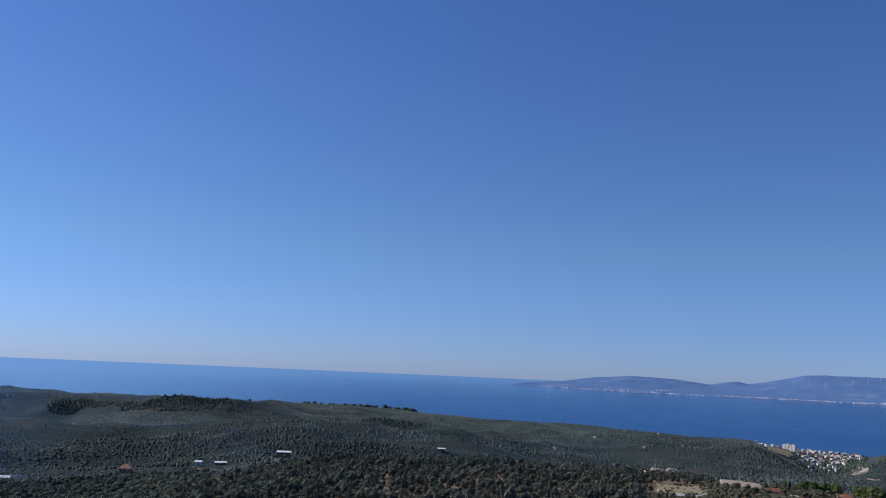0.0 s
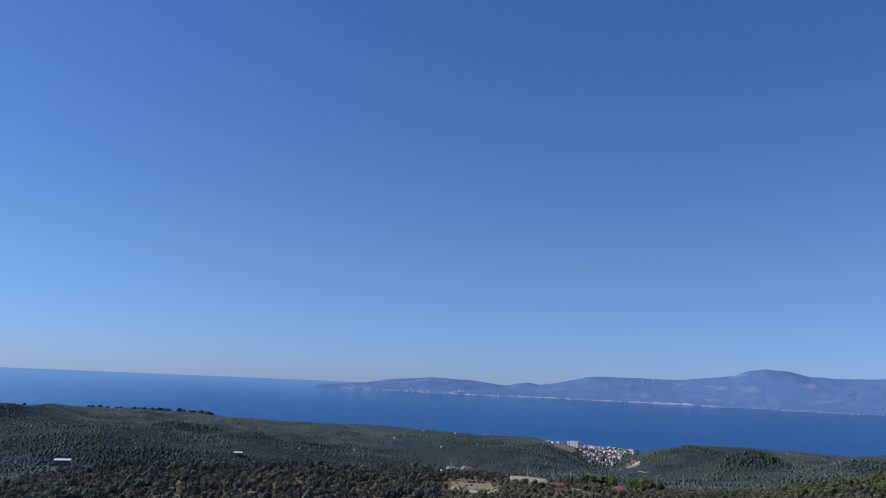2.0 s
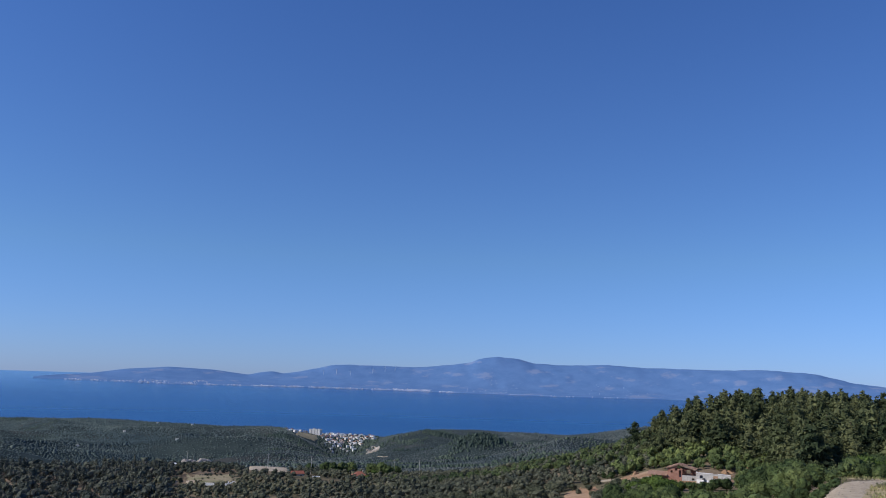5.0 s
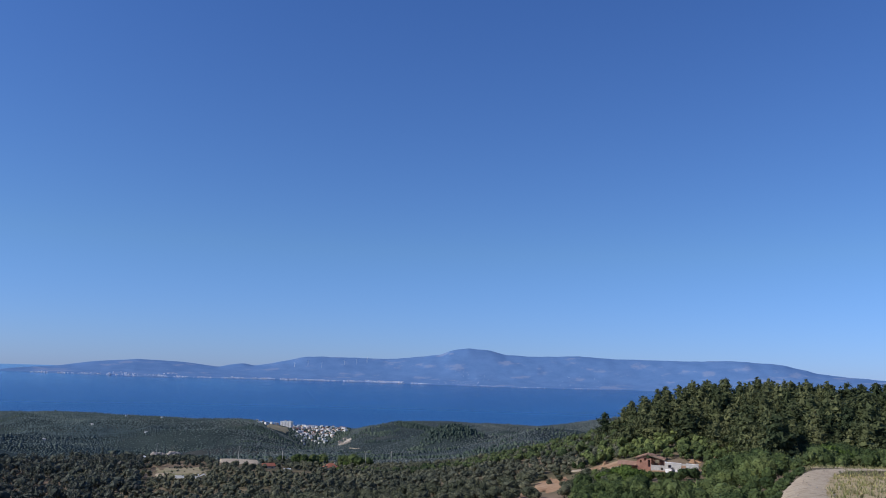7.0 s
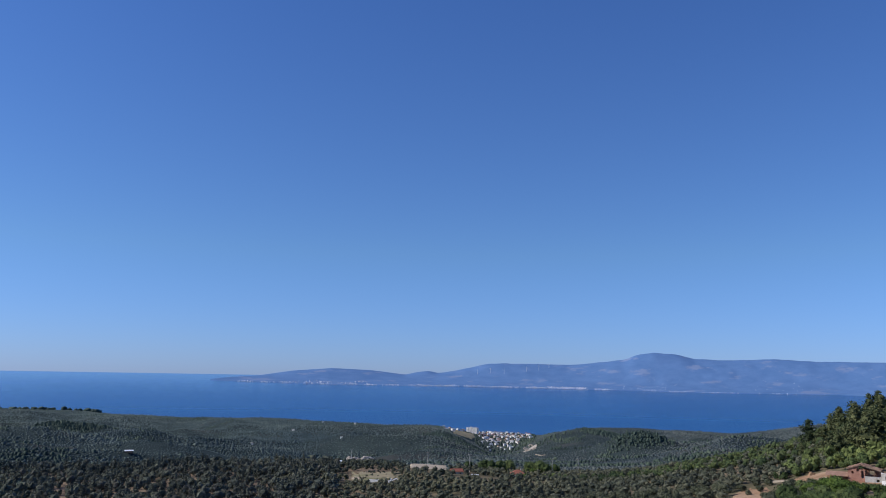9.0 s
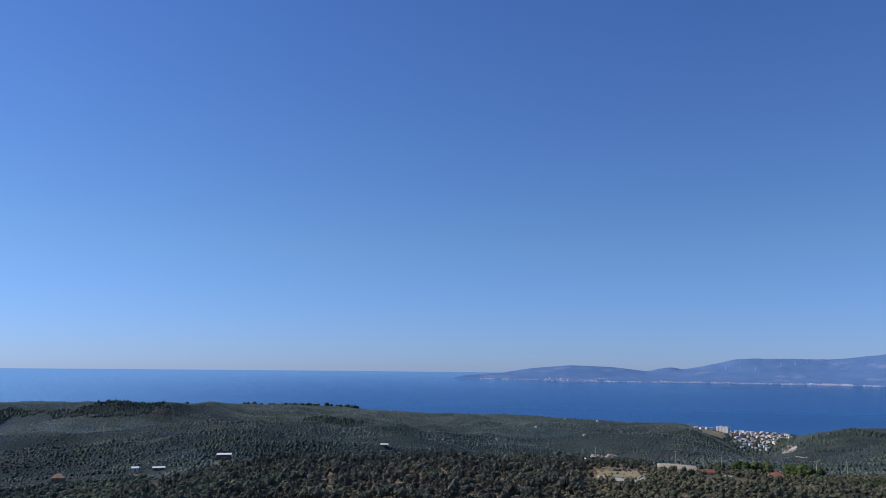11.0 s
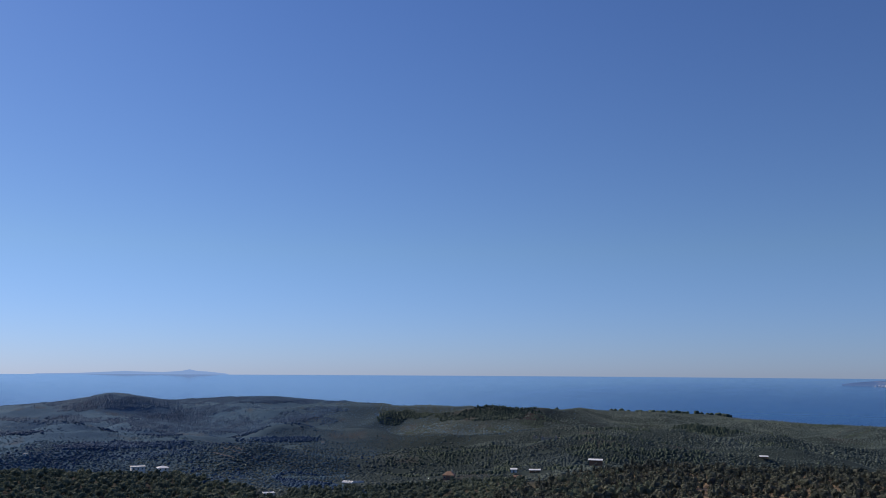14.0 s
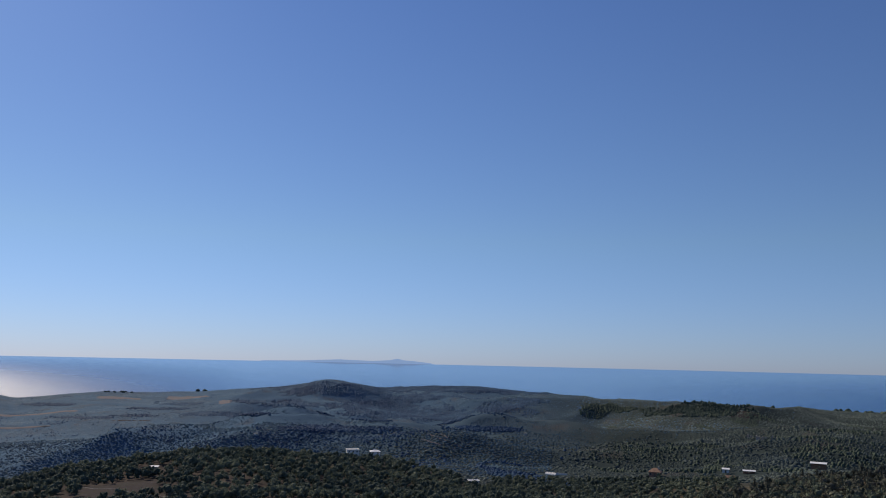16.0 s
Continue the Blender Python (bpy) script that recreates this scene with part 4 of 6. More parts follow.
def pine_woods(az, r):
    """Where the far slopes carry pines: the western hill and some clumps on the crests."""
    x, y = -r * np.sin(np.radians(az)), r * np.cos(np.radians(az))
    far = r - np.interp(az, crest_k[:, 0], crest_k[:, 1])
    ragged = 0.35 * bumps(x, y, 14) + 0.3 * rng.normal(0, 1, len(az))
    hill = (az > 28.5) & (az < 49) & (far > -420) & (bumps(x, y, 120) + ragged > 0.2)
    top = (az > 29) & (az < 46) & (far > -80 + 60 * ragged)
    clump = (az > 12.0) & (az < 20.5) & (far > -130 + 60 * ragged) & (far < 40) & (bumps(x, y, 60) + 0.5 * ragged > -0.3)
    other = (bumps(x + 500, y, 110) + 0.7 * bumps(x, y + 300, 42) + ragged > np.interp(az, [-40, -6, 4, 20], [1.15, 1.15, 0.95, 0.72])) & (r > 620)
    hedge = (np.abs(bumps(x + 0.5 * y, y, 120)) < 0.045) & (bumps(x, y + 700, 160) > -0.1)
    other |= hedge
    knoll = np.zeros(len(az), dtype=bool)                    # the tops of some rises are wooded
    for a, d, wide, deep, up in WOODED:
        across = np.radians(az - a) * r / wide
        knoll |= np.hypot(across, (r - d + 0.2 * deep) / deep) < 0.75 + 0.3 * ragged
    return hill | top | clump | other | knoll


# woods on the western hills: bearing, angle over the sea's edge, half-width and half-height in degrees
WEST_WOODS = ((41.5, -1.78, 5.8, 0.4), (33.0, -1.72, 4.8, 0.22), (38.2, -3.1, 3.6, 0.7), (34.6, -3.3, 2.1, 0.66), (31.0, -2.95, 2.3, 0.5), (36.4, -2.3, 2.4, 0.22), (28.6, -2.35, 1.4, 0.14),
              (44.3, -2.9, 2.6, 0.22), (22.9, -2.72, 1.9, 0.28), (17.2, -2.72, 2.0, 0.3), (20.0, -2.9, 1.0, 0.14), (13.3, -2.95, 1.2, 0.08), (7.0, -3.0, 1.5, 0.1), (41.5, -4.55, 4.0, 0.24), (49.5, -3.6, 3.2, 0.14), (31.5, -4.3, 2.6, 0.16),
              (54.0, -3.25, 1.6, 0.08), (58.2, -3.8, 1.9, 0.1), (52.0, -2.95, 1.3, 0.08), (60.5, -3.0, 1.6, 0.08), (47.8, -2.75, 1.1, 0.13), (55.0, -3.7, 1.2, 0.07))


def west_woods(az, r, cut=1.0):
    el = np.degrees(np.arctan2(ground_at(az, r) - EYE, r)) + DIP
    x, y = -r * np.sin(np.radians(az)), r * np.cos(np.radians(az))
    ragged = 0.4 * bumps(x, y, 48) + 0.34 * bumps(x, y, 17) + 0.14 * rng.normal(0, 1, len(az))
    inside = np.zeros(len(az), dtype=bool)
    for a, e, wide, high in WEST_WOODS:
        inside |= np.hypot((az - a) / wide, (el - e) / high) < cut + ragged
    return inside


def far_places(a0, a1, r0, r1, step):
    az, r = scatter(rng, a0, a1, r0, r1, step, 0.42, 0.5)
    edge = np.interp(az, crest_k[:, 0], crest_k[:, 1])
    x, y = -r * np.sin(np.radians(az)), r * np.cos(np.radians(az))
    keep = (r < edge + 120) & ~is_open(az, r) & (ground_at(az, r) > 2.5) & (bumps(x, y, 60) + 0.6 * bumps(x, y, 19) > -1.08)
    keep &= ~((r < 530) & (az > -14) & (az < 17))
    town = (az > -27.7) & (az < -23.4) & (r > 1480)
    keep &= ~town | (rng.uniform(0, 1, len(az)) < 0.7)
    return az[keep], r[keep]


def dome(rng, rings):
    """A small far tree: a rounded, uneven four-sided crown, with fewer rings the farther off it stands."""
    a = np.arange(4) * 1.5708
    w = 1 + rng.normal(0, 0.17, (3, 4))
    ring = lambda k, rad, z: np.stack([np.cos(a + 0.35 * k) * rad * w[k], np.sin(a + 0.35 * k) * rad * w[k], z + 0.7 * (w[k] - 1)], -1)
    if rings == 1:
        v = np.concatenate([ring(0, 2.3, 0.0), [(rng.uniform(-0.5, 0.5), rng.uniform(-0.5, 0.5), rng.uniform(2.2, 2.9))]])
        return v, np.array([(0, 1, 4), (1, 2, 4), (2, 3, 4), (3, 0, 4)])
    rows = [ring(0, 2.3, 0.3), ring(1, 1.9, 1.7)] if rings == 2 else [ring(0, 1.9, 0.0), ring(1, 2.4, 1.3), ring(2, 1.5, 2.7)]
    v, f = np.concatenate(rows), []
    for b in range(0, 4 * len(rows) - 4, 4):
        for k in range(4):
            m = (k + 1) % 4
            f += [(b + k, b + m, b + 4 + m), (b + k, b + 4 + m, b + 4 + k)]
    b = 4 * len(rows) - 4
    v = np.concatenate([v, [(rng.uniform(-0.4, 0.4), rng.uniform(-0.4, 0.4), v[b:, 2].mean() + rng.uniform(0.5, 0.9))]])
    return v, np.array(f + [(b + k, b + (k + 1) % 4, b + 4) for k in range(4)])


domes = {k: [dome(rng, k) for i in range(14)] for k in (1, 2, 3)}
tall = {k: [(v * np.array([0.85, 0.85, 1.45]), f) for v, f in (dome(rng, k) for i in range(8))] for k in (1, 2, 3)}
BANDS = ((2, 500, 800, 3.15, 0.34, 0.66, "hill_grove", "wide grey-green olive groves covering the rolling slopes", "western_grove", "small-crowned groves in a wide hollow, leaves blued for haze"),
         (2, 800, 1300, 3.7, 0.38, 0.76, "upper_grove", "grey-green olive groves in loose rows on the slopes", "western_upper_grove", "small-crowned groves on rolling slopes, leaves blued for haze"),
         (1, 1300, 2350, 4.3, 0.5, 0.92, "distant_grove", "distant dark olive groves down to the coast", "western_slope_grove", "distant groves on the western slopes, leaves blued for haze"))
for rings, r0, r1, step, low, high, name_mid, label_mid, name_west, label_west in BANDS:
    az, r = far_places(-66, 68, r0, r1, step)
    x, y = -r * np.sin(np.radians(az)), r * np.cos(np.radians(az))
    tilled = bumps(x + 200, y + 900, 130) + 0.5 * bumps(x, y, 40)            # some plots are planted wider than others
    keep = rng.uniform(0, 1, len(az)) < np.where(tilled > 0.5, 0.78, np.where(tilled < -0.8, 0.6, 0.97))
    az, r, x, y = az[keep], r[keep], x[keep], y[keep]
    pines = pine_woods(az, r)
    mosaic = rng.uniform(0, 1, len(az)) < ease(20, 27, az) * ease(820, 1050, r) * (1 - 0.5 * ease(48, 54, az))   # the western slopes: woods with meadows between
    pines = np.where(mosaic, west_woods(az, r), pines)
    meadow = bumps(np.radians(az) * r + 3000, r * 0.3, 62) + 0.5 * bumps(np.radians(az) * r, r * 0.5 + 900, 27) > 0.55
    keep = ~mosaic | pines | (rng.uniform(0, 1, len(az)) < np.where(meadow, 0.12, 0.95))
    az, r, x, y, pines, mosaic = az[keep], r[keep], x[keep], y[keep], pines[keep], mosaic[keep]
    size = rng.uniform(low, high, len(az)) * (0.9 + 0.25 * bumps(x, y, 90)) * (1.04 + 0.2 * bumps(x + 900, y, 210))
    size *= 1 + 0.24 * bumps(np.radians(az) * r * 0.28, r, 26)                 # plots lie in bands along the slope
    size *= np.where(rng.uniform(0, 1, len(az)) < 0.05, 1.6, 1.0)
    size *= np.where(mosaic, 0.8, 1.0)
    size *= 1 + 0.12 * ease(8, 30, az) - 0.15 * ease(22, 30, -az)
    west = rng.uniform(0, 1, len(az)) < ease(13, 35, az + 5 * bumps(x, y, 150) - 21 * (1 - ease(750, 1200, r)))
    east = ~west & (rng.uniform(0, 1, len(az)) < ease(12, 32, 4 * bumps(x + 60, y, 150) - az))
    for pick, name, label, mat in ((~west & ~east, name_mid, label_mid, M_olive_far), (west, name_west, label_west, M_olive_west_dim if rings == 1 else M_olive_west),
                                   (east, "eastern_grove", "grey-green olive groves on eastern slopes, leaves paled for haze", M_olive_east)):
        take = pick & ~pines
        # western crowns are flattened so that less of their shaded sides shows
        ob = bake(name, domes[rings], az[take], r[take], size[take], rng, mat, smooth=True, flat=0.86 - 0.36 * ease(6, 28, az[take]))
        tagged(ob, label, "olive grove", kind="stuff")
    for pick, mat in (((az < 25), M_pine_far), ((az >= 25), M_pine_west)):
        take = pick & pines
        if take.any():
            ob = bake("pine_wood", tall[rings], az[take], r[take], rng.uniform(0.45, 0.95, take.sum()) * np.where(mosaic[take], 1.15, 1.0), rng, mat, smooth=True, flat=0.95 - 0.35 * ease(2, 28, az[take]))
            tagged(ob, "dark pine woods on the far hilltops", "wood", kind="stuff")

az, r = scatter(rng, 27, 64, 560, 1000, 3.6, 0.45, 0.2)
keep = ~is_open(az, r) & (r > 540 + 6 * (az - 27) * (az < 34)) & (bumps(-r * np.sin(np.radians(az)), r, 45) > -0.5)
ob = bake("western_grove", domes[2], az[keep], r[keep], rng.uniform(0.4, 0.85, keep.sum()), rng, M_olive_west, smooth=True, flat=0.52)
tagged(ob, "close-set groves in a wide hollow, leaves blued for haze", "olive grove", kind="stuff")
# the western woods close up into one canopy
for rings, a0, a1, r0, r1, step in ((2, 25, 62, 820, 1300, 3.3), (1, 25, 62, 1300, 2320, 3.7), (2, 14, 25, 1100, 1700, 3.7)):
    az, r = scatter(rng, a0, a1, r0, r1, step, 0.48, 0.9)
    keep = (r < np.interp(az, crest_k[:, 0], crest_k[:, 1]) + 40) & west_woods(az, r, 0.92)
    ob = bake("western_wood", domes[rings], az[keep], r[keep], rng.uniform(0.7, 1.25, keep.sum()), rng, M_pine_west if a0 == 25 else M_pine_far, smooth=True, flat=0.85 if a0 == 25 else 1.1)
    tagged(ob, "close dark pine wood on a hill, blued for haze to the west", "wood", kind="stuff")

# the dark wood on the hilltop, and on the smaller rise beside it
for a, d, wide, deep, low, high in ((17.2, 1500, 88, 42, 0.7, 1.15), (3.7, 1290, 60, 30, 0.8, 1.3), (24.4, 1560, 30, 16, 0.6, 1.0), (-34.5, 990, 36, 28, 0.8, 1.2)):
    az, r = scatter(rng, a - 6, a + 6, d - 90, d + 90, 4.4, 0.48)
    across = np.radians(az - a) * r / wide
    keep = np.hypot(across, (r - d) / deep) < 0.85 + 0.35 * bumps(az * 30, r, 12)
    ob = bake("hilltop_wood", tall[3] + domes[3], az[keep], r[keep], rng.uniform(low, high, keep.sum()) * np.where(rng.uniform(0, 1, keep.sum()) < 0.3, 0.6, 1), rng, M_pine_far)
    tagged(ob, "dark pine wood on a hilltop above the groves", "wood", kind="stuff")

# trees that stand out on the crest against the sea
ta = np.array([8.8, 8.41, 8.01, 7.41, 7.11, 6.51, 6.01, 5.22, 4.92, 4.12, 3.32, 2.83, 2.53, 2.28, 2.03, 1.63, 13.29, 12.79, 23.25, 22.45, 20.76, 20.16, 56.81, 56.31, 55.81, 55.31, 51.13, 50.63])
ta = np.concatenate([ta, ta + rng.normal(0, 0.12, len(ta)), ta[::2] + rng.normal(0, 0.2, len(ta[::2]))])
ta = np.concatenate([ta, rng.uniform(1.6, 9.2, 26)])
ob = bake("crest_trees", domes[3], ta, np.interp(ta, crest_k[:, 0], crest_k[:, 1]) - rng.uniform(0, 14, len(ta)), rng.uniform(1.0, 2.2, len(ta)) * np.where(ta < 10, 1.35, 1.0), rng, M_pine_far, smooth=True, sink=0.4, flat=0.85)
tagged(ob, "lone dark trees along the crest above the sea", "trees", kind="stuff")


# ---- fields, banks and tracks ----
def sheet(name, az0, az1, r0, r1, material, label, category, lift=0.25, ragged=0.18, n=14, m=8):
    """A patch of other ground laid over the hillside, with uneven edges."""
    r_ = np.random.default_rng(int(abs(az0) * 100) + int(r0))
    u, v = np.meshgrid(np.linspace(-1, 1, n), np.linspace(-1, 1, m), indexing="ij")
    q = np.maximum(np.abs(u), np.abs(v))
    pinch = 1 - 0.22 * (np.hypot(u, v) - q)
    u2 = u * pinch + q ** 6 * r_.normal(0, ragged, u.shape) * 0.5
    v2 = v * pinch + q ** 6 * r_.normal(0, ragged, u.shape)
    az, r = (az0 + az1) / 2 + u2 * (az1 - az0) / 2, (r0 + r1) / 2 + v2 * (r1 - r0) / 2
    z = ground_at(az.ravel(), r.ravel()).reshape(az.shape) + lift * (1 - 1.6 * q ** 8)
    a = np.radians(az)
    i, j = (k.ravel() for k in np.meshgrid(np.arange(n - 1), np.arange(m - 1), indexing="ij"))
    f = np.stack([i * m + j, i * m + j + 1, (i + 1) * m + j + 1, (i + 1) * m + j], -1)
    return tagged(linked(name, np.stack([-r * np.sin(a), r * np.cos(a), z], -1).reshape(-1, 3), f[:, ::-1], material, True), label, category, kind="structure")


def ribbon(name, way, width, material, label, category, lift=0.12, steps=60):
    """A track along points given as bearing and distance, lying on the ground."""
    w = np.array(way, dtype=float)
    t = np.linspace(0, len(w) - 1, steps)
    az, r = np.interp(t, np.arange(len(w)), w[:, 0]), np.interp(t, np.arange(len(w)), w[:, 1])
    k = np.array([1, 2, 3, 2, 1]) / 9
    az, r = (np.convolve(np.pad(c, 2, mode="edge"), k, "valid") for c in (az, r))
    p = np.stack([-r * np.sin(np.radians(az)), r * np.cos(np.radians(az))], -1)
    d = np.gradient(p, axis=0)
    d /= np.linalg.norm(d, axis=1)[:, None]
    side = np.stack([-d[:, 1], d[:, 0]], -1)
    r_ = np.random.default_rng(len(way) * 7 + int(width * 10))
    cols = []
    for s in (-1, -0.72, -0.4, 0, 0.4, 0.72, 1):
        wob = width / 2 * (s + (r_.normal(0, 0.05, steps) if abs(s) == 1 else 0))
        q = p + side * wob[:, None] if np.ndim(wob) else p + side * wob
        rr, aa = np.hypot(q[:, 0], q[:, 1]), np.degrees(np.arctan2(-q[:, 0], q[:, 1]))
        h = ground_at(aa, rr) + lift * (1.0 if abs(s) < 1 else 0.2) - (0.06 if abs(s) in (0.4,) else 0)
        cols.append(np.stack([q[:, 0], q[:, 1], h], -1))
    v = np.stack(cols, 1).reshape(-1, 3)
    m = len(cols)
    i, j = (c.ravel() for c in np.meshgrid(np.arange(steps - 1), np.arange(m - 1), indexing="ij"))
    f = np.stack([i * m + j, (i + 1) * m + j, (i + 1) * m + j + 1, i * m + j + 1], -1)
    return tagged(linked(name, v, f, material, True), label, category, kind="structure")


ribbon("road", [(-56.6, 34), (-57.0, 55), (-57.2, 70), (-57.7, 85), (-58.7, 97), (-60.3, 103), (-63, 106), (-67, 108)], 3.3, M_track, "dusty pale dirt track with worn wheel ruts", "track", 0.1, 90)
sheet("verge", -65.71, -56.95, 30, 93, M_field, "dry yellow grass verge beside the track", "verge", 0.05)
sheet("verge", -63.72, -56.16, 107, 116, M_field, "dry yellow grass verge below the pines", "verge", 0.08)
sheet("bank", -46.3, -43.2, 237, 251, M_soil, "bare orange earth cut into the slope beside a ruined house", "earth bank", 0.3)
sheet("bank", -51.3, -46.0, 221, 238, M_soil, "bare orange earth dug out round a ruined house", "earth bank", 0.2)
sheet("bank", -42.6, -40.2, seat(-41.5, -7.5, 190, 300), seat(-41.5, -6.55, 200, 330), M_soil, "bare orange earth between olive trees", "earth bank", 0.2)
sheet("bank", -40.54, -39.15, 206, 222, M_soil, "bare orange earth between olive trees", "earth bank", 0.2)
sheet("bank", -29.7, -27.92, 242, 258, M_soil, "bare orange earth between olive trees", "earth bank", 0.2)
sheet("bank", -17.67, -16.18, 260, 280, M_soil, "bare orange earth between olive trees", "earth bank", 0.2)
sheet("terrace", -6.43, -4.14, 317, 327, M_soil, "narrow bare earth terrace in the wood", "terrace", 0.2)
sheet("terrace", -1.65, 1.23, 334, 344, M_soil, "narrow bare earth terrace in the wood", "terrace", 0.2)
sheet("yard", -21.65, -18.75, seat(-20.2, -6.16, 420, 600), seat(-20.2, -5.74, 420, 640), M_pale, "pale levelled gravel yard among olive trees", "yard", 0.35, 0.3)
F0, F1 = seat(-16.9, -6.95, 320, 440), seat(-16.9, -6.38, 340, 470)
sheet("field", -18.5, -15.1, F0, F1, M_yard, "dry grassy terrace field with pale edges", "field", 0.3, 0.4, 20, 12)
sheet("field_edge", -15.9, -15.0, F0 + 4, F0 + 16, M_pale, "pale trodden corner of a dry terrace field", "field", 0.42, 0.4)
sheet("scrub_slope", 52.92, 58.3, 346, 400, M_scrub, "bare brown slope with low dry scrub", "slope", 0.3)
for k, (a0, a1, d0, d1) in enumerate(FIELDS):
    sheet("field", a0, a1, d0, d1, M_scrub if k == 4 else M_fallow, "ploughed brown field on the far plain" if k == 4 else "pale dry field on the far plain", "field", 0.6)
sheet("field", -23.4, -21.8, 1425, 1600, M_yard, "ochre dry field beside the apartment block", "field", 0.6)
ribbon("path", [(58.3, 395), (57.11, 380), (55.71, 372), (54.51, 352), (52.22, 338)], 0.7, M_fallow, "narrow pale footpath over a scrubby hill", "path", 0.35)
ribbon("lane", [(-42.4, seat(-42.4, -6.12, 205, 330)), (-44.2, LANE), (-46.0, seat(-46.0, -5.7, 205, 330))], 2.4, M_pale, "short pale lane to a ruined house", "lane", 0.3, 30)
sheet("crag_slope", -27.67, -26.67, CRAG - 42, CRAG + 32, M_rock, "bare pale rock scar on the side of a knoll", "rock", 0.8, 0.3)
for way in (((-26.6, -4.18), (-27.0, -4.26), (-27.3, -4.42), (-27.58, -4.64), (-27.3, -4.76), (-26.85, -4.8)), ((-27.5, -5.05), (-27.9, -5.18), (-28.2, -5.2))):
    ribbon("lane", [(a, seat(a, e, 1020, 1330)) for a, e in way], 1.2, M_pale, "pale dirt lane cut into the side of a knoll", "lane", 0.9, 40)
ribbon("lane", [(5.91, 1062), (4.52, 1068), (2.93, 1074)], 4.0, M_field, "pale farm lane on the slope", "lane", 0.8, 30)

for way in (((35.6, -4.75), (34.7, -5.05), (33.9, -5.35)), ((34.9, -4.7), (34.0, -5.1), (33.2, -5.6)), ((36.0, -5.1), (35.3, -5.3), (34.6, -5.5))):
    ribbon("terrace", [(a, seat(a, e, 640, 900)) for a, e in way], 1.5, M_fallow, "narrow strip of bare brown earth between scrubby trees", "terrace", 0.3, 30)
sheet("slope", 13.49, 19.46, seat(16.5, -2.95, 1200, 1480), seat(16.5, -2.5, 1200, 1500), M_scrub, "bare brownish flank below the hilltop wood", "slope", 0.35)

ta, tr = scatter(rng, -18.7, -14.9, F0 - 12, F1 + 6, 2.2, 0.5)
keep = rng.uniform(0, 1, len(ta)) < np.where(bumps(tr * np.sin(np.radians(ta)), tr, 9) > 0.35, 0.5, 0.05)
ob = bake("field_bushes", under, ta[keep], tr[keep], rng.uniform(0.12, 0.45, keep.sum()), rng, M_olive_mid)
tagged(ob, "low bushes and weeds on a dry terrace field", "bushes", kind="stuff")

# dry grass beside the track
g_rng = np.random.default_rng(23)
ga, gr = scatter(g_rng, -65, -56, 30, 116, 0.75, 0.5)
gk = ~on_track(ga, gr, -0.5) & ((ga < -57.4) | (gr > 105)) & (bumps(gr * np.sin(np.radians(ga)), gr, 3.0) > -0.35)
tufts = []
for i in range(6):
    n = 9
    a = g_rng.uniform(0, 6.28, n)
    root = np.stack([np.cos(a) * 0.14, np.sin(a) * 0.14, np.zeros(n)], -1) * g_rng.uniform(0.2, 1, (n, 1))
    tip = root + np.stack([np.cos(a) * 0.16, np.sin(a) * 0.16, g_rng.uniform(0.14, 0.34, n)], -1)
    sd = np.stack([-np.sin(a), np.cos(a), np.zeros(n)], -1) * 0.035
    tufts.append((np.stack([root - sd, root + sd, tip], 1).reshape(-1, 3), np.arange(3 * n).reshape(-1, 3)))
ob = bake("dry_grass", tufts, ga[gk], gr[gk], g_rng.uniform(0.7, 1.5, gk.sum()), g_rng, M_dry, 0.02)
tagged(ob, "dry yellow grass tufts beside the track", "grass", kind="stuff")


wa, wr = scatter(g_rng, -60, -53.5, 32, 112, 0.9, 0.5)
edge = np.abs(wa - np.interp(wr, [30, 65, 85, 97, 103], [-56.6, -57.1, -57.7, -58.6, -60.3])) * np.radians(1) * wr
strip = (edge < 0.4) & (g_rng.uniform(0, 1, len(wa)) < 0.3)
wk = (edge > 1.7) & (edge < np.where(wa > -57.2, 5.5, 1.6)) & (bumps(wr * np.sin(np.radians(wa)), wr, 4.0) > -0.45)
weed = [round_crown(g_rng, 1.5, -0.1, 0.9, 3, 22, 0.16) for i in range(5)]
wk |= strip
ob = bake("weeds", weed, wa[wk], wr[wk], g_rng.uniform(0.3, 0.9, wk.sum()) * np.where(strip[wk], 0.3, 1.0), g_rng, M_broad, 0.05)
tagged(ob, "green weeds and low shrubs lining the dirt track", "weeds", kind="stuff")
pebble = [lump(g_rng, (0, 0, 0.3), (1, 0.8, 0.6), 0.2) for i in range(6)]
pa, pr = scatter(g_rng, -59.5, -55.2, 32, 108, 0.55, 0.5)
edge = np.abs(pa - np.interp(pr, [30, 65, 85, 97, 103], [-56.6, -57.1, -57.7, -58.6, -60.3])) * np.radians(1) * pr
pk = (edge < 2.4) & (g_rng.uniform(0, 1, len(pa)) < 0.12 + 0.16 * (edge / 2.4) ** 2)
ob = bake("gravel", pebble, pa[pk], pr[pk], g_rng.uniform(0.03, 0.09, pk.sum()), g_rng, M_rock, -0.09)
tagged(ob, "loose pale stones scattered on the dirt track", "gravel", kind="stuff")


# ---- buildings ----
def part(name, bm, material, parent, label=""):
    """Links a bmesh as one mesh object under a thing or under a part."""
    me = bpy.data.meshes.new(name)
    bm.to_mesh(me)
    bm.free()
    me.materials.append(material)
    ob = new(name, me)
    ob.parent = parent
    return tagged(ob, label)


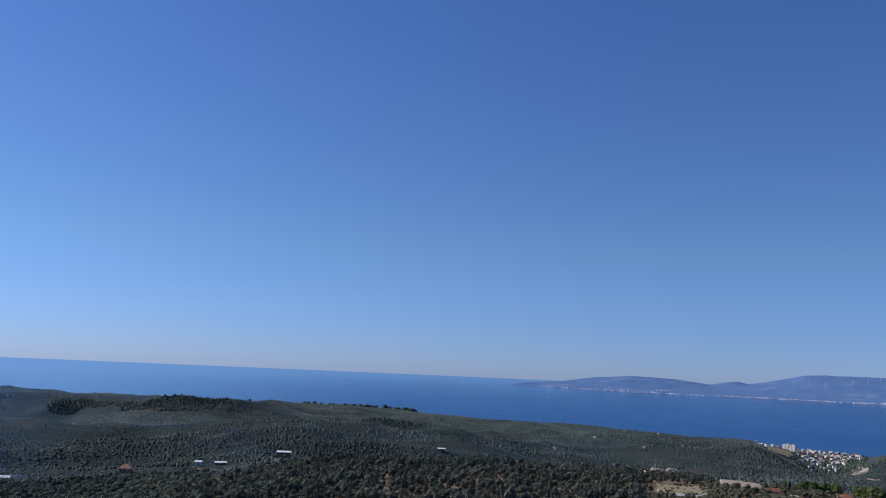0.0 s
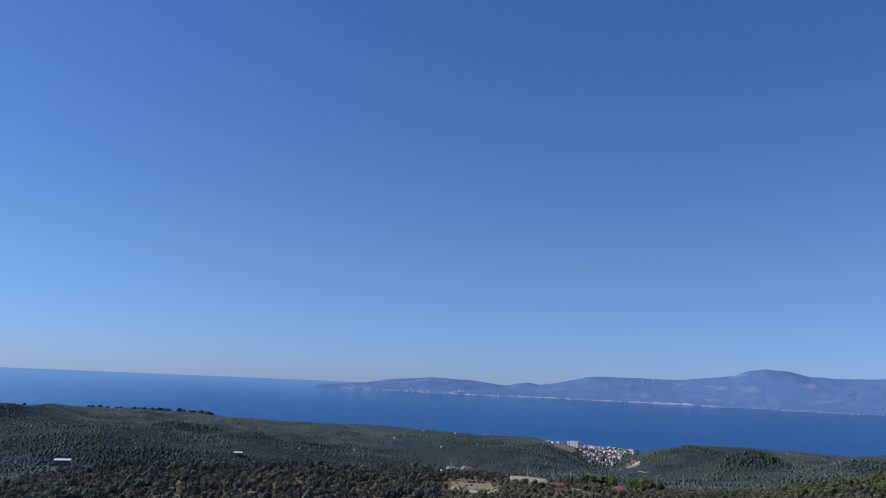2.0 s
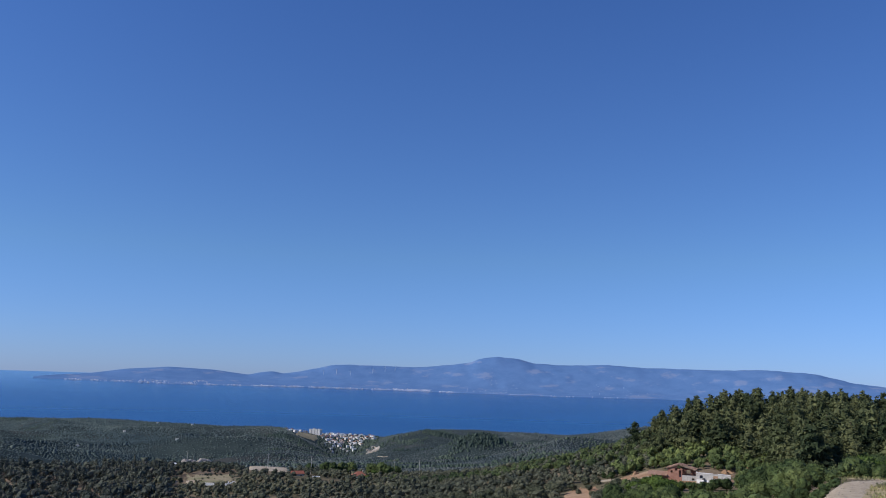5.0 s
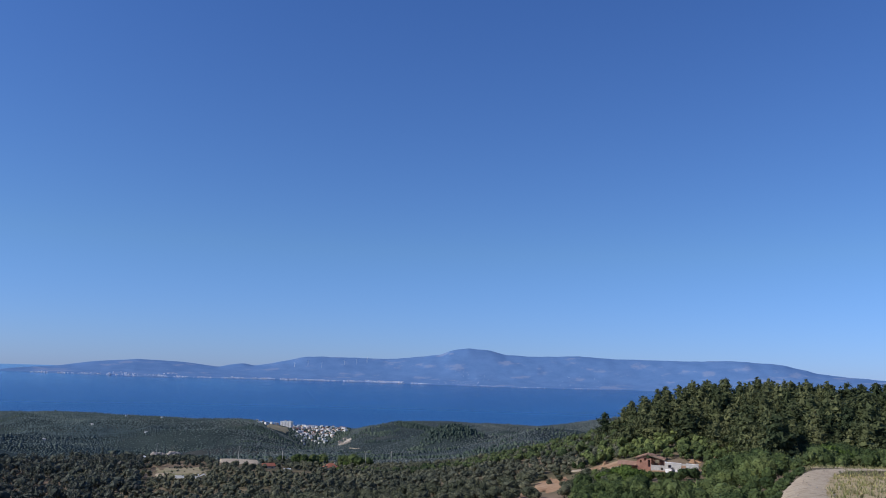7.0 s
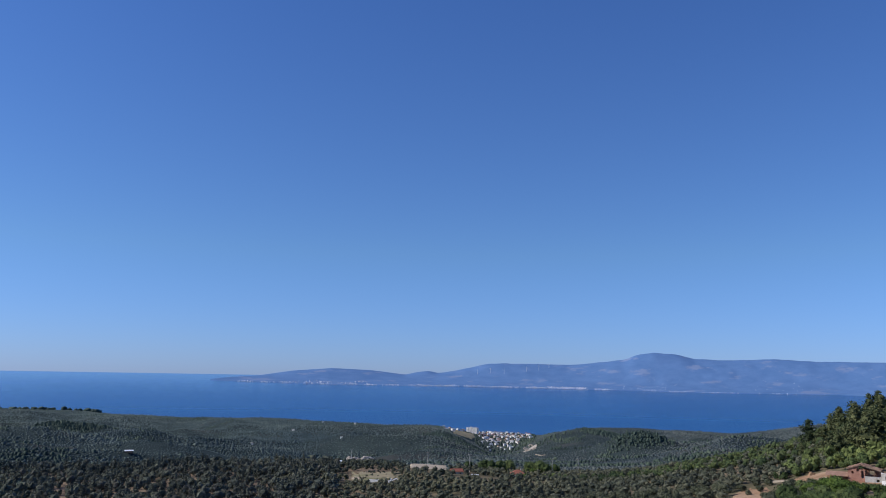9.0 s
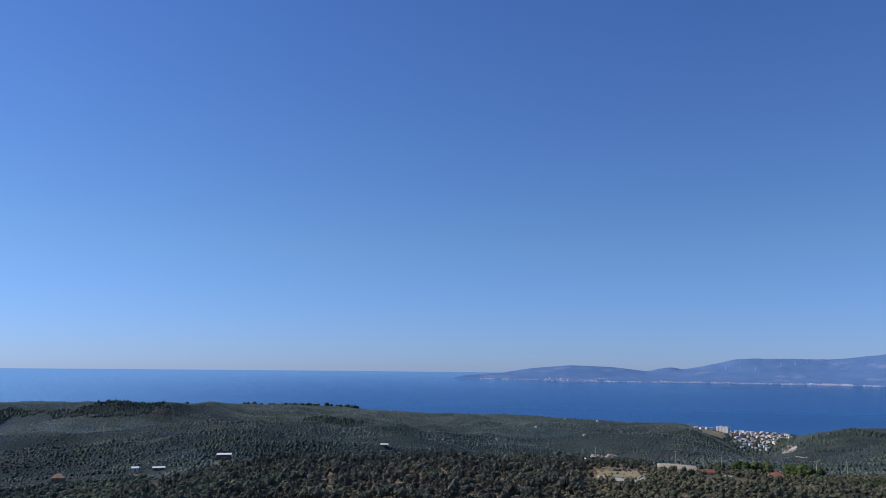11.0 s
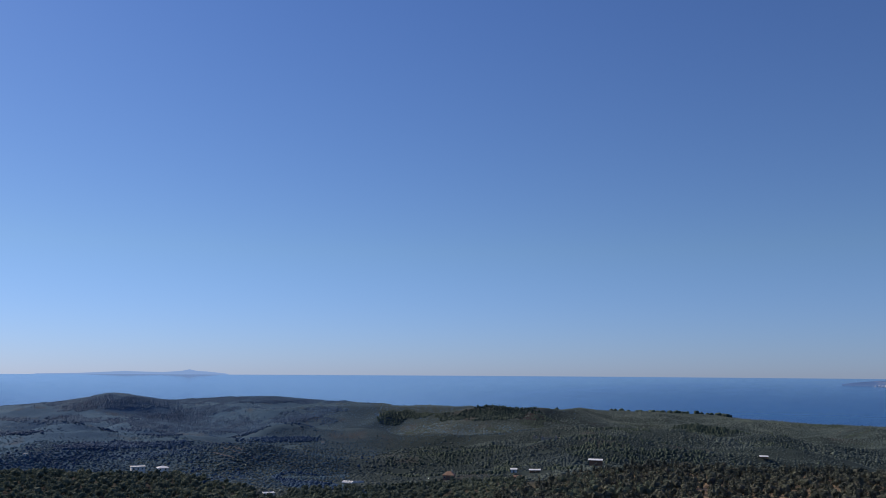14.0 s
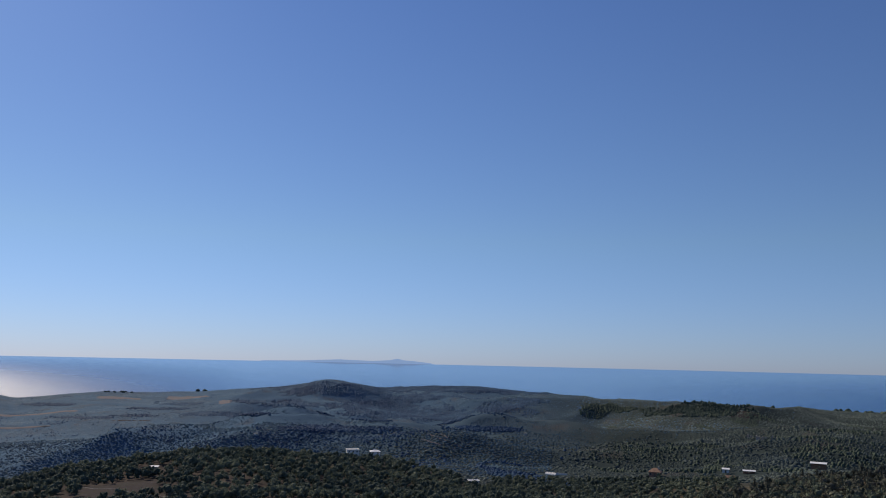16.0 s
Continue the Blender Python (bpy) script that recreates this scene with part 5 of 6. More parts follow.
def boxes(*sizes):
    """Boxes (x0, x1, y0, y1, z0, z1) in one bmesh."""
    bm = bmesh.new()
    for x0, x1, y0, y1, z0, z1 in sizes:
        m = Matrix.Translation(((x0 + x1) / 2, (y0 + y1) / 2, (z0 + z1) / 2)) @ Matrix.Diagonal((x1 - x0, y1 - y0, z1 - z0, 1))
        bmesh.ops.create_cube(bm, size=1, matrix=m)
    return bm


def solid(*sizes):
    """Touching boxes (x0, x1, y0, y1, z0, z1) as one closed body, with no faces inside."""
    cuts = [sorted({round(v, 4) for b in sizes for v in b[2 * k:2 * k + 2]}) for k in range(3)]
    mids = [[(p + q) / 2 for p, q in zip(c, c[1:])] for c in cuts]
    full = {(i, j, k) for i, x in enumerate(mids[0]) for j, y in enumerate(mids[1]) for k, z in enumerate(mids[2])
            if any(b[0] < x < b[1] and b[2] < y < b[3] and b[4] < z < b[5] for b in sizes)}
    bm, at = bmesh.new(), {}

    def corner(*key):
        if key not in at:
            at[key] = bm.verts.new([cuts[n][i] for n, i in enumerate(key)])
        return at[key]

    sides = (((1, 0, 0), ((1, 0, 0), (1, 1, 0), (1, 1, 1), (1, 0, 1))), ((-1, 0, 0), ((0, 0, 0), (0, 0, 1), (0, 1, 1), (0, 1, 0))),
             ((0, 1, 0), ((0, 1, 0), (0, 1, 1), (1, 1, 1), (1, 1, 0))), ((0, -1, 0), ((0, 0, 0), (1, 0, 0), (1, 0, 1), (0, 0, 1))),
             ((0, 0, 1), ((0, 0, 1), (1, 0, 1), (1, 1, 1), (0, 1, 1))), ((0, 0, -1), ((0, 0, 0), (0, 1, 0), (1, 1, 0), (1, 0, 0))))
    for c in sorted(full):
        for step, ring in sides:
            if tuple(p + q for p, q in zip(c, step)) not in full:
                bm.faces.new([corner(*(p + q for p, q in zip(c, o))) for o in ring])
    return bm


def pierced(x0, x1, y0, y1, z0, z1, holes):
    """A wall along x as boxes round its openings (hx0, hx1, hz0, hz1)."""
    xs = sorted({x0, x1, *(h[0] for h in holes), *(h[1] for h in holes)})
    out = []
    for a, b in zip(xs, xs[1:]):
        cut = sorted((h[2], h[3]) for h in holes if h[0] <= a and h[1] >= b)
        z = z0
        for lo, hi in cut:
            if lo > z:
                out.append((a, b, y0, y1, z, lo))
            z = hi
        if z < z1:
            out.append((a, b, y0, y1, z, z1))
    return out


def shell(w, d, h, holes, t=0.25):
    """Four walls, the front one with openings; the front faces -y."""
    return solid(*pierced(-w / 2, w / 2, -d / 2, -d / 2 + t, -3.6, h, holes), (-w / 2, w / 2, d / 2 - t, d / 2, -3.6, h),
                 (-w / 2, -w / 2 + t, -d / 2 + t, d / 2 - t, -3.6, h), (w / 2 - t, w / 2, -d / 2 + t, d / 2 - t, -3.6, h))


def roof_bm(kind, w, d, h, rise, over=0.45, t=0.18):
    """A gable, hip, lean-to or flat roof with some thickness, over walls h high."""
    bm = bmesh.new()
    x, y = w / 2 + over, d / 2 + over
    if kind == "flat":
        bm.free()
        return boxes((-x, x, -y, y, h, h + t), (-x, x, -y, -y + 0.15, h + t, h + t + 0.3), (-x, x, y - 0.15, y, h + t, h + t + 0.3),
                     (-x, -x + 0.15, -y + 0.15, y - 0.15, h + t, h + t + 0.3), (x - 0.15, x, -y + 0.15, y - 0.15, h + t, h + t + 0.3))
    inset = {"gable": 0.0, "hip": min(x, y) * 0.85, "lean": 0.0}[kind]
    if kind == "lean":
        top = [(-x, -y, h), (x, -y, h), (x, y, h + rise), (-x, y, h + rise)]
        faces = [(0, 1, 2, 3)]
    else:
        top = [(-x, -y, h), (x, -y, h), (x, y, h), (-x, y, h), (-x + inset, 0, h + rise), (x - inset, 0, h + rise)]
        faces = [(0, 1, 5, 4), (2, 3, 4, 5), (1, 2, 5), (3, 0, 4)]
    up = [bm.verts.new((a, b, c + t)) for a, b, c in top]
    dn = [bm.verts.new((a, b, c)) for a, b, c in top]
    for f in faces:
        bm.faces.new([up[i] for i in f])
        bm.faces.new([dn[i] for i in reversed(f)])
    for i in range(4):
        k = (i + 1) % 4
        bm.faces.new((dn[i], dn[k], up[k], up[i]))
    return bm


def house(name, w, d, h, roof, rise, wall_mat, roof_mat, label, category="house", bays=2, floors=1, chimney=False, over=0.45):
    """A plastered house: walls with real openings, windows with frames, a door, and a roof."""
    base = new(name)
    step = h / floors
    holes, kinds = [], []
    for f in range(floors):
        for b in range(bays):
            cx = -w / 2 + w * (b + 0.5) / bays
            if f == 0 and b == bays // 2:
                holes.append((cx - 0.5, cx + 0.5, 0.0, 2.05))
                kinds.append("door")
            else:
                holes.append((cx - 0.55, cx + 0.55, f * step + 0.95, f * step + 2.15))
                kinds.append("window")
    part("wall", shell(w, d, h, holes), wall_mat, base)
    part("roof", roof_bm(roof, w, d, h, rise, over), roof_mat, base)
    y = -d / 2
    for (x0, x1, z0, z1), k in zip(holes, kinds):
        if k == "door":
            part("door", boxes((x0, x1, y + 0.12, y + 0.18, z0, z1)), M_wood, base, "plain wooden door")
        else:
            win = part("window", boxes((x0, x1, y + 0.14, y + 0.17, z0, z1)), M_shade, base, "dark glazed window")
            part("frame", solid((x0, x0 + 0.07, y + 0.08, y + 0.14, z0, z1), (x1 - 0.07, x1, y + 0.08, y + 0.14, z0, z1),
                                (x0 + 0.07, x1 - 0.07, y + 0.08, y + 0.14, z1 - 0.07, z1), (x0 + 0.07, x1 - 0.07, y + 0.06, y + 0.14, z0, z0 + 0.08)), M_white, win)
    if chimney:
        part("chimney", boxes((w * 0.22, w * 0.22 + 0.6, 0.1, 0.7, h + rise * 0.3, h + rise + 0.7), (w * 0.22 - 0.08, w * 0.22 + 0.68, 0.02, 0.78, h + rise + 0.7, h + rise + 0.82)),
             M_cream, base, "square plastered chimney")
    return tagged(base, label, category)


def open_shed(name, w, d, h, tilt, label, back=True):
    """A white sheet roof on posts, open to the front."""
    base = new(name)
    part("roof", roof_bm("lean", w, d, h, tilt, 0.5, 0.22), M_metal, base, "white sheet-metal roof")
    for x in np.linspace(-w / 2 + 0.15, w / 2 - 0.15, 4):
        for y, top in ((-d / 2 + 0.1, h), (d / 2 - 0.1, h + tilt * 0.9)):
            part("post", boxes((x - 0.11, x + 0.11, y - 0.11, y + 0.11, -3.6, top)), M_wood, base)
    for y, top in ((-d / 2 + 0.1, h), (d / 2 - 0.1, h + tilt * 0.9)):
        part("beam", boxes((-w / 2, w / 2, y - 0.09, y + 0.09, top - 0.24, top - 0.004)), M_wood, base)
    if back:
        part("back_wall", solid(*pierced(-w / 2 + 0.3, w / 2 - 0.3, d / 2 - 0.45, d / 2 - 0.25, -3.2, h * 0.8, [(-1.2, 1.2, 0.9, 1.7)])), M_brick, base, "unplastered brick back wall")
    return tagged(base, label, "shed")


def stand(ob, key, turn=0.0, scale=1.0, lift=0.0):
    az, r, _ = SITE[key]
    ob.matrix_basis = Matrix.Translation(spot(az, r, lift)) @ pose(0, 0, 0, 0, 0, az + turn) @ Matrix.Scale(scale, 4)
    return ob


stand(open_shed("barn", 13.0, 7.0, 4.6, 0.7, "open barn with a white sheet roof on posts"), "barn", -4, 0.86, 1.9)
stand(open_shed("long_shed", 11.5, 5.0, 2.6, 0.7, "long low shed with a white sheet roof"), "long_shed", 6, 0.7)
stand(house("white_hut", 4.4, 3.6, 2.5, "lean", 0.6, M_white, M_metal, "small white hut with a sheet roof", "hut", 1), "white_hut")
stand(house("tin_hut", 7.5, 5.0, 2.4, "gable", 1.5, M_wood, M_oldtile, "low brown-roofed hut among bushes", "hut", 2), "tin_hut", 14, 0.72)
stand(house("cottage", 7.2, 6.4, 2.7, "hip", 2.2, M_brick, M_oldtile, "small brick cottage with a tan hipped tile roof", "house", 3, chimney=True), "cottage", -8, 1.08)
stand(house("villa", 7.4, 5.6, 2.9, "flat", 0.3, M_white, M_metal, "small white house with a flat pale roof", "house", 3), "villa", 12, 0.82, 0.3)
stand(house("cube_house", 8.6, 7.0, 5.4, "flat", 0.3, M_white, M_white, "two-storey white house with a flat roof", "house", 3, 2), "cube", 8, 0.86, 1.9)
stand(house("gabled_house", 7.4, 7.0, 4.6, "hip", 1.2, M_white, M_metal, "white house with a low pale roof", "house", 2, 2), "cube_two", 6, 0.84, 1.7)
stand(house("field_shed", 6.6, 4.4, 2.5, "lean", 0.5, M_concrete, M_metal, "low pale shed on a scrubby hill", "shed", 2), "field_shed", -6, 0.62)
stand(open_shed("back_shed", 8.5, 4.6, 2.8, 0.8, "low shed with a white roof behind the wood"), "back_shed", 5, 0.8)
stand(house("red_roofed_house", 9.4, 8.0, 3.0, "hip", 2.8, M_white, M_tile, "white house under a bright red hipped roof", "house", 3, chimney=True, over=0.6), "red_house", 10, 0.72)
stand(house("red_roofed_hut", 7.2, 5.0, 2.5, "gable", 1.7, M_cream, M_tile, "small hut with a red tiled gable roof", "hut", 2), "red_hut", 16, 0.78, -0.9)
stand(house("white_shed", 5.0, 3.2, 2.3, "flat", 0.2, M_white, M_metal, "small white flat-roofed shed among olives", "shed", 1), "white_shed", 0, 0.6)
stand(house("grey_hut", 5.4, 4.0, 2.6, "lean", 0.7, M_concrete, M_metal, "small pale concrete hut beside rocks", "hut", 1), "grey_hut", 20, 0.6)


def tunnel(name, label):
    """A white plastic tunnel: hoops, a sagging sheet, and a low wall beside it."""
    base = new(name)
    bm = bmesh.new()
    rows = []
    for i in range(9):
        y = -3.2 + 0.8 * i
        sag = 0.88 + 0.12 * math.cos(i * math.pi)
        rows.append([bm.verts.new((math.cos(a) * 3.0, y, math.sin(a) * 2.6 * sag)) for a in np.linspace(0, math.pi, 11)])
    for p, q in zip(rows, rows[1:]):
        for i in range(10):
            bm.faces.new((p[i], p[i + 1], q[i + 1], q[i]))
    bm.faces.new(rows[0])
    bm.faces.new(list(reversed(rows[-1])))
    part("cover", bm, M_white, base, "white plastic cover")
    for y in (-3.22, 0.0, 3.22):
        hoop = [boxes((math.cos(a) * 3.03 - 0.05, math.cos(a) * 3.03 + 0.05, y - 0.05, y + 0.05, math.sin(a) * 2.68 - 0.1, math.sin(a) * 2.68 + 0.1)) for a in np.linspace(0.1, 3.04, 12)]
        bm = bmesh.new()
        for b in hoop:
            me = bpy.data.meshes.new("tmp")
            b.to_mesh(me)
            b.free()
            bm.from_mesh(me)
            bpy.data.meshes.remove(me)
        part("hoop", bm, M_concrete, base)
    return tagged(base, label, "greenhouse")


stand(tunnel("greenhouse", "white plastic greenhouse tunnel in an orchard"), "tent", 60, 1.0, 0.3).scale = (0.95, 1.35, 0.62)
az, r, _ = SITE["tent"]
low = new("garden_wall")
part("wall", boxes((-3.4, 3.4, -0.15, 0.15, -1.0, 1.3)), M_white, low)
part("coping", boxes((-3.5, 3.5, -0.22, 0.22, 1.3, 1.42)), M_concrete, low)
low.matrix_basis = Matrix.Translation(spot(az - 0.72, r + 2)) @ pose(0, 0, 0, 0, 0, az + 8)
tagged(low, "low white garden wall beside a greenhouse", "wall")


# the ruined house on the dug-out bank
def ruin():
    """The gable end looks out over the valley; the roof has half fallen in."""
    base = new("ruined_house")
    part("brick_wall", solid(*pierced(-3.5, 0.0, 0.3, 0.55, -4.0, 3.75, [(-2.75, -2.3, 2.75, 3.35), (-0.75, -0.25, 1.85, 3.5), (-1.7, -1.2, 3.3, 3.75)])), M_brick, base, "bare red brick wall with gaps")
    bm = bmesh.new()
    front = [bm.verts.new((x, 0.32, z)) for x, z in ((-3.5, 3.76), (-1.9, 3.76), (-1.25, 4.1), (-1.0, 4.62), (-1.6, 4.42))]
    bmesh.ops.translate(bm, vec=(0, 0.2, 0), verts=[g for g in bmesh.ops.extrude_face_region(bm, geom=[bm.faces.new(front)])["geom"] if isinstance(g, bmesh.types.BMVert)])
    part("gable_wall", bm, M_brick, base, "broken brick gable")
    part("side_wall", boxes((-3.5, -3.25, 0.55, 4.6, -4.0, 3.7)), M_brick, base)
    part("side_wall", boxes((3.25, 3.5, 0.0, 4.6, -4.0, 3.2)), M_brick, base)
    part("back_wall", solid(*pierced(-3.25, 3.25, 4.35, 4.6, -4.0, 3.6, [(0.6, 1.6, 2.4, 3.3)])), M_brick, base)
    part("floor_slab", boxes((-3.25, 3.25, 0.55, 4.35, 1.65, 1.85)), M_concrete, base)
    part("cellar_wall", solid(*pierced(0.0, 3.6, -0.3, 0.0, -4.0, 2.4, [(2.35, 2.95, 1.3, 1.9)])), M_concrete, base, "grey concrete cellar wall with an opening")
    part("cellar_return", boxes((-0.02, 0.25, 0.0, 0.3, -4.0, 2.4)), M_concrete, base)
    part("corner_post", boxes((3.3, 3.6, -0.28, -0.02, 2.4, 3.5)), M_concrete, base)
    rr_ = random.Random(17)
    for x0, x1, za, zb, gap in ((-3.85, -0.95, 3.8, 4.85, 0.1), (3.35, -0.95, 3.72, 4.85, 0.22)):
        bm = bmesh.new()
        nx, ny = 9, 9
        vs = [[bm.verts.new((x0 + (x1 - x0) * i / nx, 0.05 + 4.8 * j / ny, za + (zb - za) * i / nx + rr_.uniform(-0.06, 0.06) - 0.3 * math.exp(-((i - 5) ** 2 + (j - 4) ** 2) / 8))) for j in range(ny + 1)] for i in range(nx + 1)]
        for i in range(nx):
            for j in range(ny):
                if rr_.random() > gap and not (gap > 0.2 and j < 3 and 3 < i < 7):
                    bm.faces.new((vs[i][j], vs[i + 1][j], vs[i + 1][j + 1], vs[i][j + 1]))
        bmesh.ops.delete(bm, geom=[v for v in bm.verts if not v.link_faces], context="VERTS")
        ext = bmesh.ops.extrude_face_region(bm, geom=bm.faces[:])
        bmesh.ops.translate(bm, vec=(0, 0, 0.12), verts=[g for g in ext["geom"] if isinstance(g, bmesh.types.BMVert)])
        part("roof_slope", bm, M_oldtile, base, "sagging red tile roof with holes")
        tilt = math.atan2(zb - za, x1 - x0)
        for y in (0.12, 1.1, 2.0, 2.9, 3.8, 4.7):
            bm = bmesh.new()
            bmesh.ops.create_cube(bm, size=1, matrix=Matrix.Translation(((x0 + x1) / 2, y, (za + zb) / 2 - 0.12)) @ Matrix.Rotation(-tilt, 4, "Y") @ Matrix.Diagonal((math.hypot(x1 - x0, zb - za), 0.11, 0.13, 1)))
            part("rafter", bm, M_wood, base)
    part("ridge_beam", boxes((-1.03, -0.87, 0.0, 4.9, 4.66, 4.84)), M_wood, base)
    return tagged(base, "ruined brick house with a collapsing red tile roof", "ruin")


home = 229.0
RUIN = (-47.94, -5.99)      # bearing of its middle corner, and the angle of that corner's foot
ruin().matrix_basis = Matrix.Translation(Vector((spot(RUIN[0], home).x, spot(RUIN[0], home).y, EYE + home * math.tan(radians(RUIN[1] - DIP))))) @ pose(0, 0, 0, 0, 0, RUIN[0] - 6) @ Matrix.Scale(1.07, 4)


def yard_wall():
    base = new("concrete_walls")
    part("long_wall", solid(*pierced(0, 8.6, -0.12, 0.12, -1.0, 2.3, [(0.8, 1.6, 1.0, 1.8), (4.2, 5.4, 0.0, 1.9)])), M_concrete, base, "pale concrete wall with openings")
    part("front_wall", solid(*pierced(0.6, 9.4, -2.6, -2.36, -2.0, 0.9, [(2.4, 3.2, 0.0, 0.9), (6.0, 6.6, 0.2, 0.9)])), M_white, base, "whitewashed low wall")
    part("cross_wall", boxes((8.3, 8.55, -2.36, -0.12, -2.0, 1.5), (4.9, 5.12, -2.36, -0.12, -2.0, 1.3), (1.8, 2.0, -2.36, -0.12, -2.0, 1.2)), M_concrete, base)
    part("coping", boxes((0, 4.2, -0.2, 0.2, 2.3, 2.42), (5.4, 8.6, -0.2, 0.2, 2.3, 2.42)), M_white, base)
    return tagged(base, "unfinished pale concrete walls beside the ruin", "walls")


yard_wall().matrix_basis = Matrix.Translation(spot(-48.85, home - 1.2, 0.1)) @ pose(0, 0, 0, 0, 0, -49 - 14)
annex = new("brick_annex")
part("wall", solid(*pierced(-2.6, 2.6, -0.12, 0.12, -1.0, 2.1, [(-0.6, 0.4, 0.6, 1.5)]), (-2.6, -2.38, 0.12, 3.0, -1.0, 1.8), (2.38, 2.6, 0.12, 3.0, -1.0, 2.2)), M_brick, annex, "broken brick wall")
part("roof", roof_bm("lean", 5.2, 3.0, 1.9, 0.9, 0.25, 0.12), M_oldtile, annex, "patched red tile roof")
annex.children[1].location = (0, 1.5, 0.25)
annex.matrix_basis = Matrix.Translation(Vector((spot(-46.4, home + 2).x, spot(-46.4, home + 2).y, EYE + (home + 2) * math.tan(radians(-5.82 - DIP))))) @ pose(0, 0, 0, 0, 0, -46.4 - 4) @ Matrix.Scale(0.88, 4)
tagged(annex, "low red brick annex with a sloping tile roof", "ruin")


def boulder(name, rng_, size, lumps_, material, label, category="rock"):
    out = []
    for i in range(lumps_):
        bm = bmesh.new()
        bmesh.ops.create_icosphere(bm, subdivisions=3, radius=1)
        c = Vector((rng_.uniform(-0.9, 0.9), rng_.uniform(-0.4, 0.4), rng_.uniform(-0.1, 0.25))) if i else Vector()
        s = Vector((rng_.uniform(0.5, 0.9), rng_.uniform(0.5, 0.8), rng_.uniform(0.45, 0.95)))
        for v in bm.verts:
            n = noise.noise(v.co * 1.3 + Vector((i * 7.1, size, 0))) * 0.45 + noise.noise(v.co * 3.4 + Vector((size, i, 3))) * 0.18
            p = v.co * (1 + n)
            v.co = Vector((p.x * s.x, p.y * s.y, p.z * s.z)) * size + c * size
        bm.faces.ensure_lookup_table()
        out.append((np.array([tuple(v.co) for v in bm.verts]), np.array([[v.index for v in f.verts] for f in bm.faces])))
        bm.free()
    v, f = merge(out)
    return tagged(linked(name, v, f, material), label, category)


r_rock = random.Random(4)
for az, el, size in ((-15.0, -5.13, 3.2), (-15.85, -5.13, 3.4), (-16.3, -5.25, 2.4), (-15.5, -5.3, 2.0), (-16.05, -5.3, 2.2)):
    d = seat(az, el - 0.12, 500, 640)
    boulder("rock_outcrop", r_rock, size, 4, M_rock, "pale limestone outcrop above the groves").location = spot(az, d, size * 0.4)
for az, el, size in ((-27.22, -4.2, 3.3), (-26.92, -4.4, 2.8), (-27.47, -4.64, 2.8), (-27.07, -4.75, 2.8)):
    d = seat(az, el, 1050, 1340)
    boulder("bare_crag", r_rock, size, 4, M_rock, "pale bare rock face on the knoll", "rock").location = spot(az, d, -size * 0.25)
for az, el, size in ((-50.98, -4.99, 1.8), (-45.01, -5.55, 1.6), (-43.72, -5.56, 1.5), (-52.17, -4.7, 1.8)):
    d = seat(az, el, 225, 262)
    boulder("earth_mound", r_rock, size, 4, M_soil, "mound of freshly dug orange earth", "mound").location = spot(az, d, -size * 0.55)


def field_wall():
    base = new("retaining_wall")
    part("wall", boxes((-15, 4.5, -0.25, 0.25, -1.5, 0.9)), M_white, base, "whitewashed low wall")
    part("pier", boxes((4.5, 5.3, -0.4, 0.4, -1.5, 2.6)), M_white, base)
    bm = bmesh.new()
    pts = [(5.3, 0.2), (10.5, 2.7), (10.5, 3.1), (8.9, 3.1), (5.3, 1.2)]
    a = [bm.verts.new((x, -0.3, z)) for x, z in pts]
    b = [bm.verts.new((x, 0.3, z)) for x, z in pts]
    bm.faces.new(a)
    bm.faces.new(b[::-1])
    for i in range(5):
        bm.faces.new((a[i], b[i], b[(i + 1) % 5], a[(i + 1) % 5]))
    part("ramp", bm, M_white, base, "sloping white concrete ramp")
    part("end_wall", boxes((10.5, 14.5, -0.25, 0.25, -1.5, 2.2)), M_white, base)
    return tagged(base, "white retaining wall and ramp below a field", "wall")


field_wall().matrix_basis = Matrix.Translation(spot(-17.3, F0 - 7, 0.5)) @ pose(0, 0, 0, 0, 0, -17 - 18) @ Matrix.Scale(0.5, 4)


# ---- poles ----
def pole():
    base = new("utility_pole")
    bm = bmesh.new()
    bmesh.ops.create_cone(bm, segments=8, radius1=0.2, radius2=0.12, depth=11.0, cap_ends=True, matrix=Matrix.Translation((0, 0, 2.5)))
    part("mast", bm, M_concrete, base)
    part("crossarm", boxes((-0.9, 0.9, -0.07, 0.07, 7.4, 7.55)), M_wood, base)
    for x in (-0.8, 0.0, 0.8):
        bm = bmesh.new()
        bmesh.ops.create_cone(bm, segments=6, radius1=0.07, radius2=0.04, depth=0.24, cap_ends=True, matrix=Matrix.Translation((x, 0, 7.67)))
        part("insulator", bm, M_white, base)
    return tagged(base, "pale concrete utility pole among the olive trees", "pole", "utility poles")


first = pole()
poles = [(-20.16, 480), (-23.04, 455), (-28.66, 470), (-30.4, 480), (-14.94, 560)]
for i, (az, r) in enumerate(poles):
    m = Matrix.Translation(spot(az, r, 1.6)) @ pose(0, 0, 0, 0, 0, az + 20)
    if i == 0:
        first.matrix_basis = m
    else:
        copy_thing(first, m)


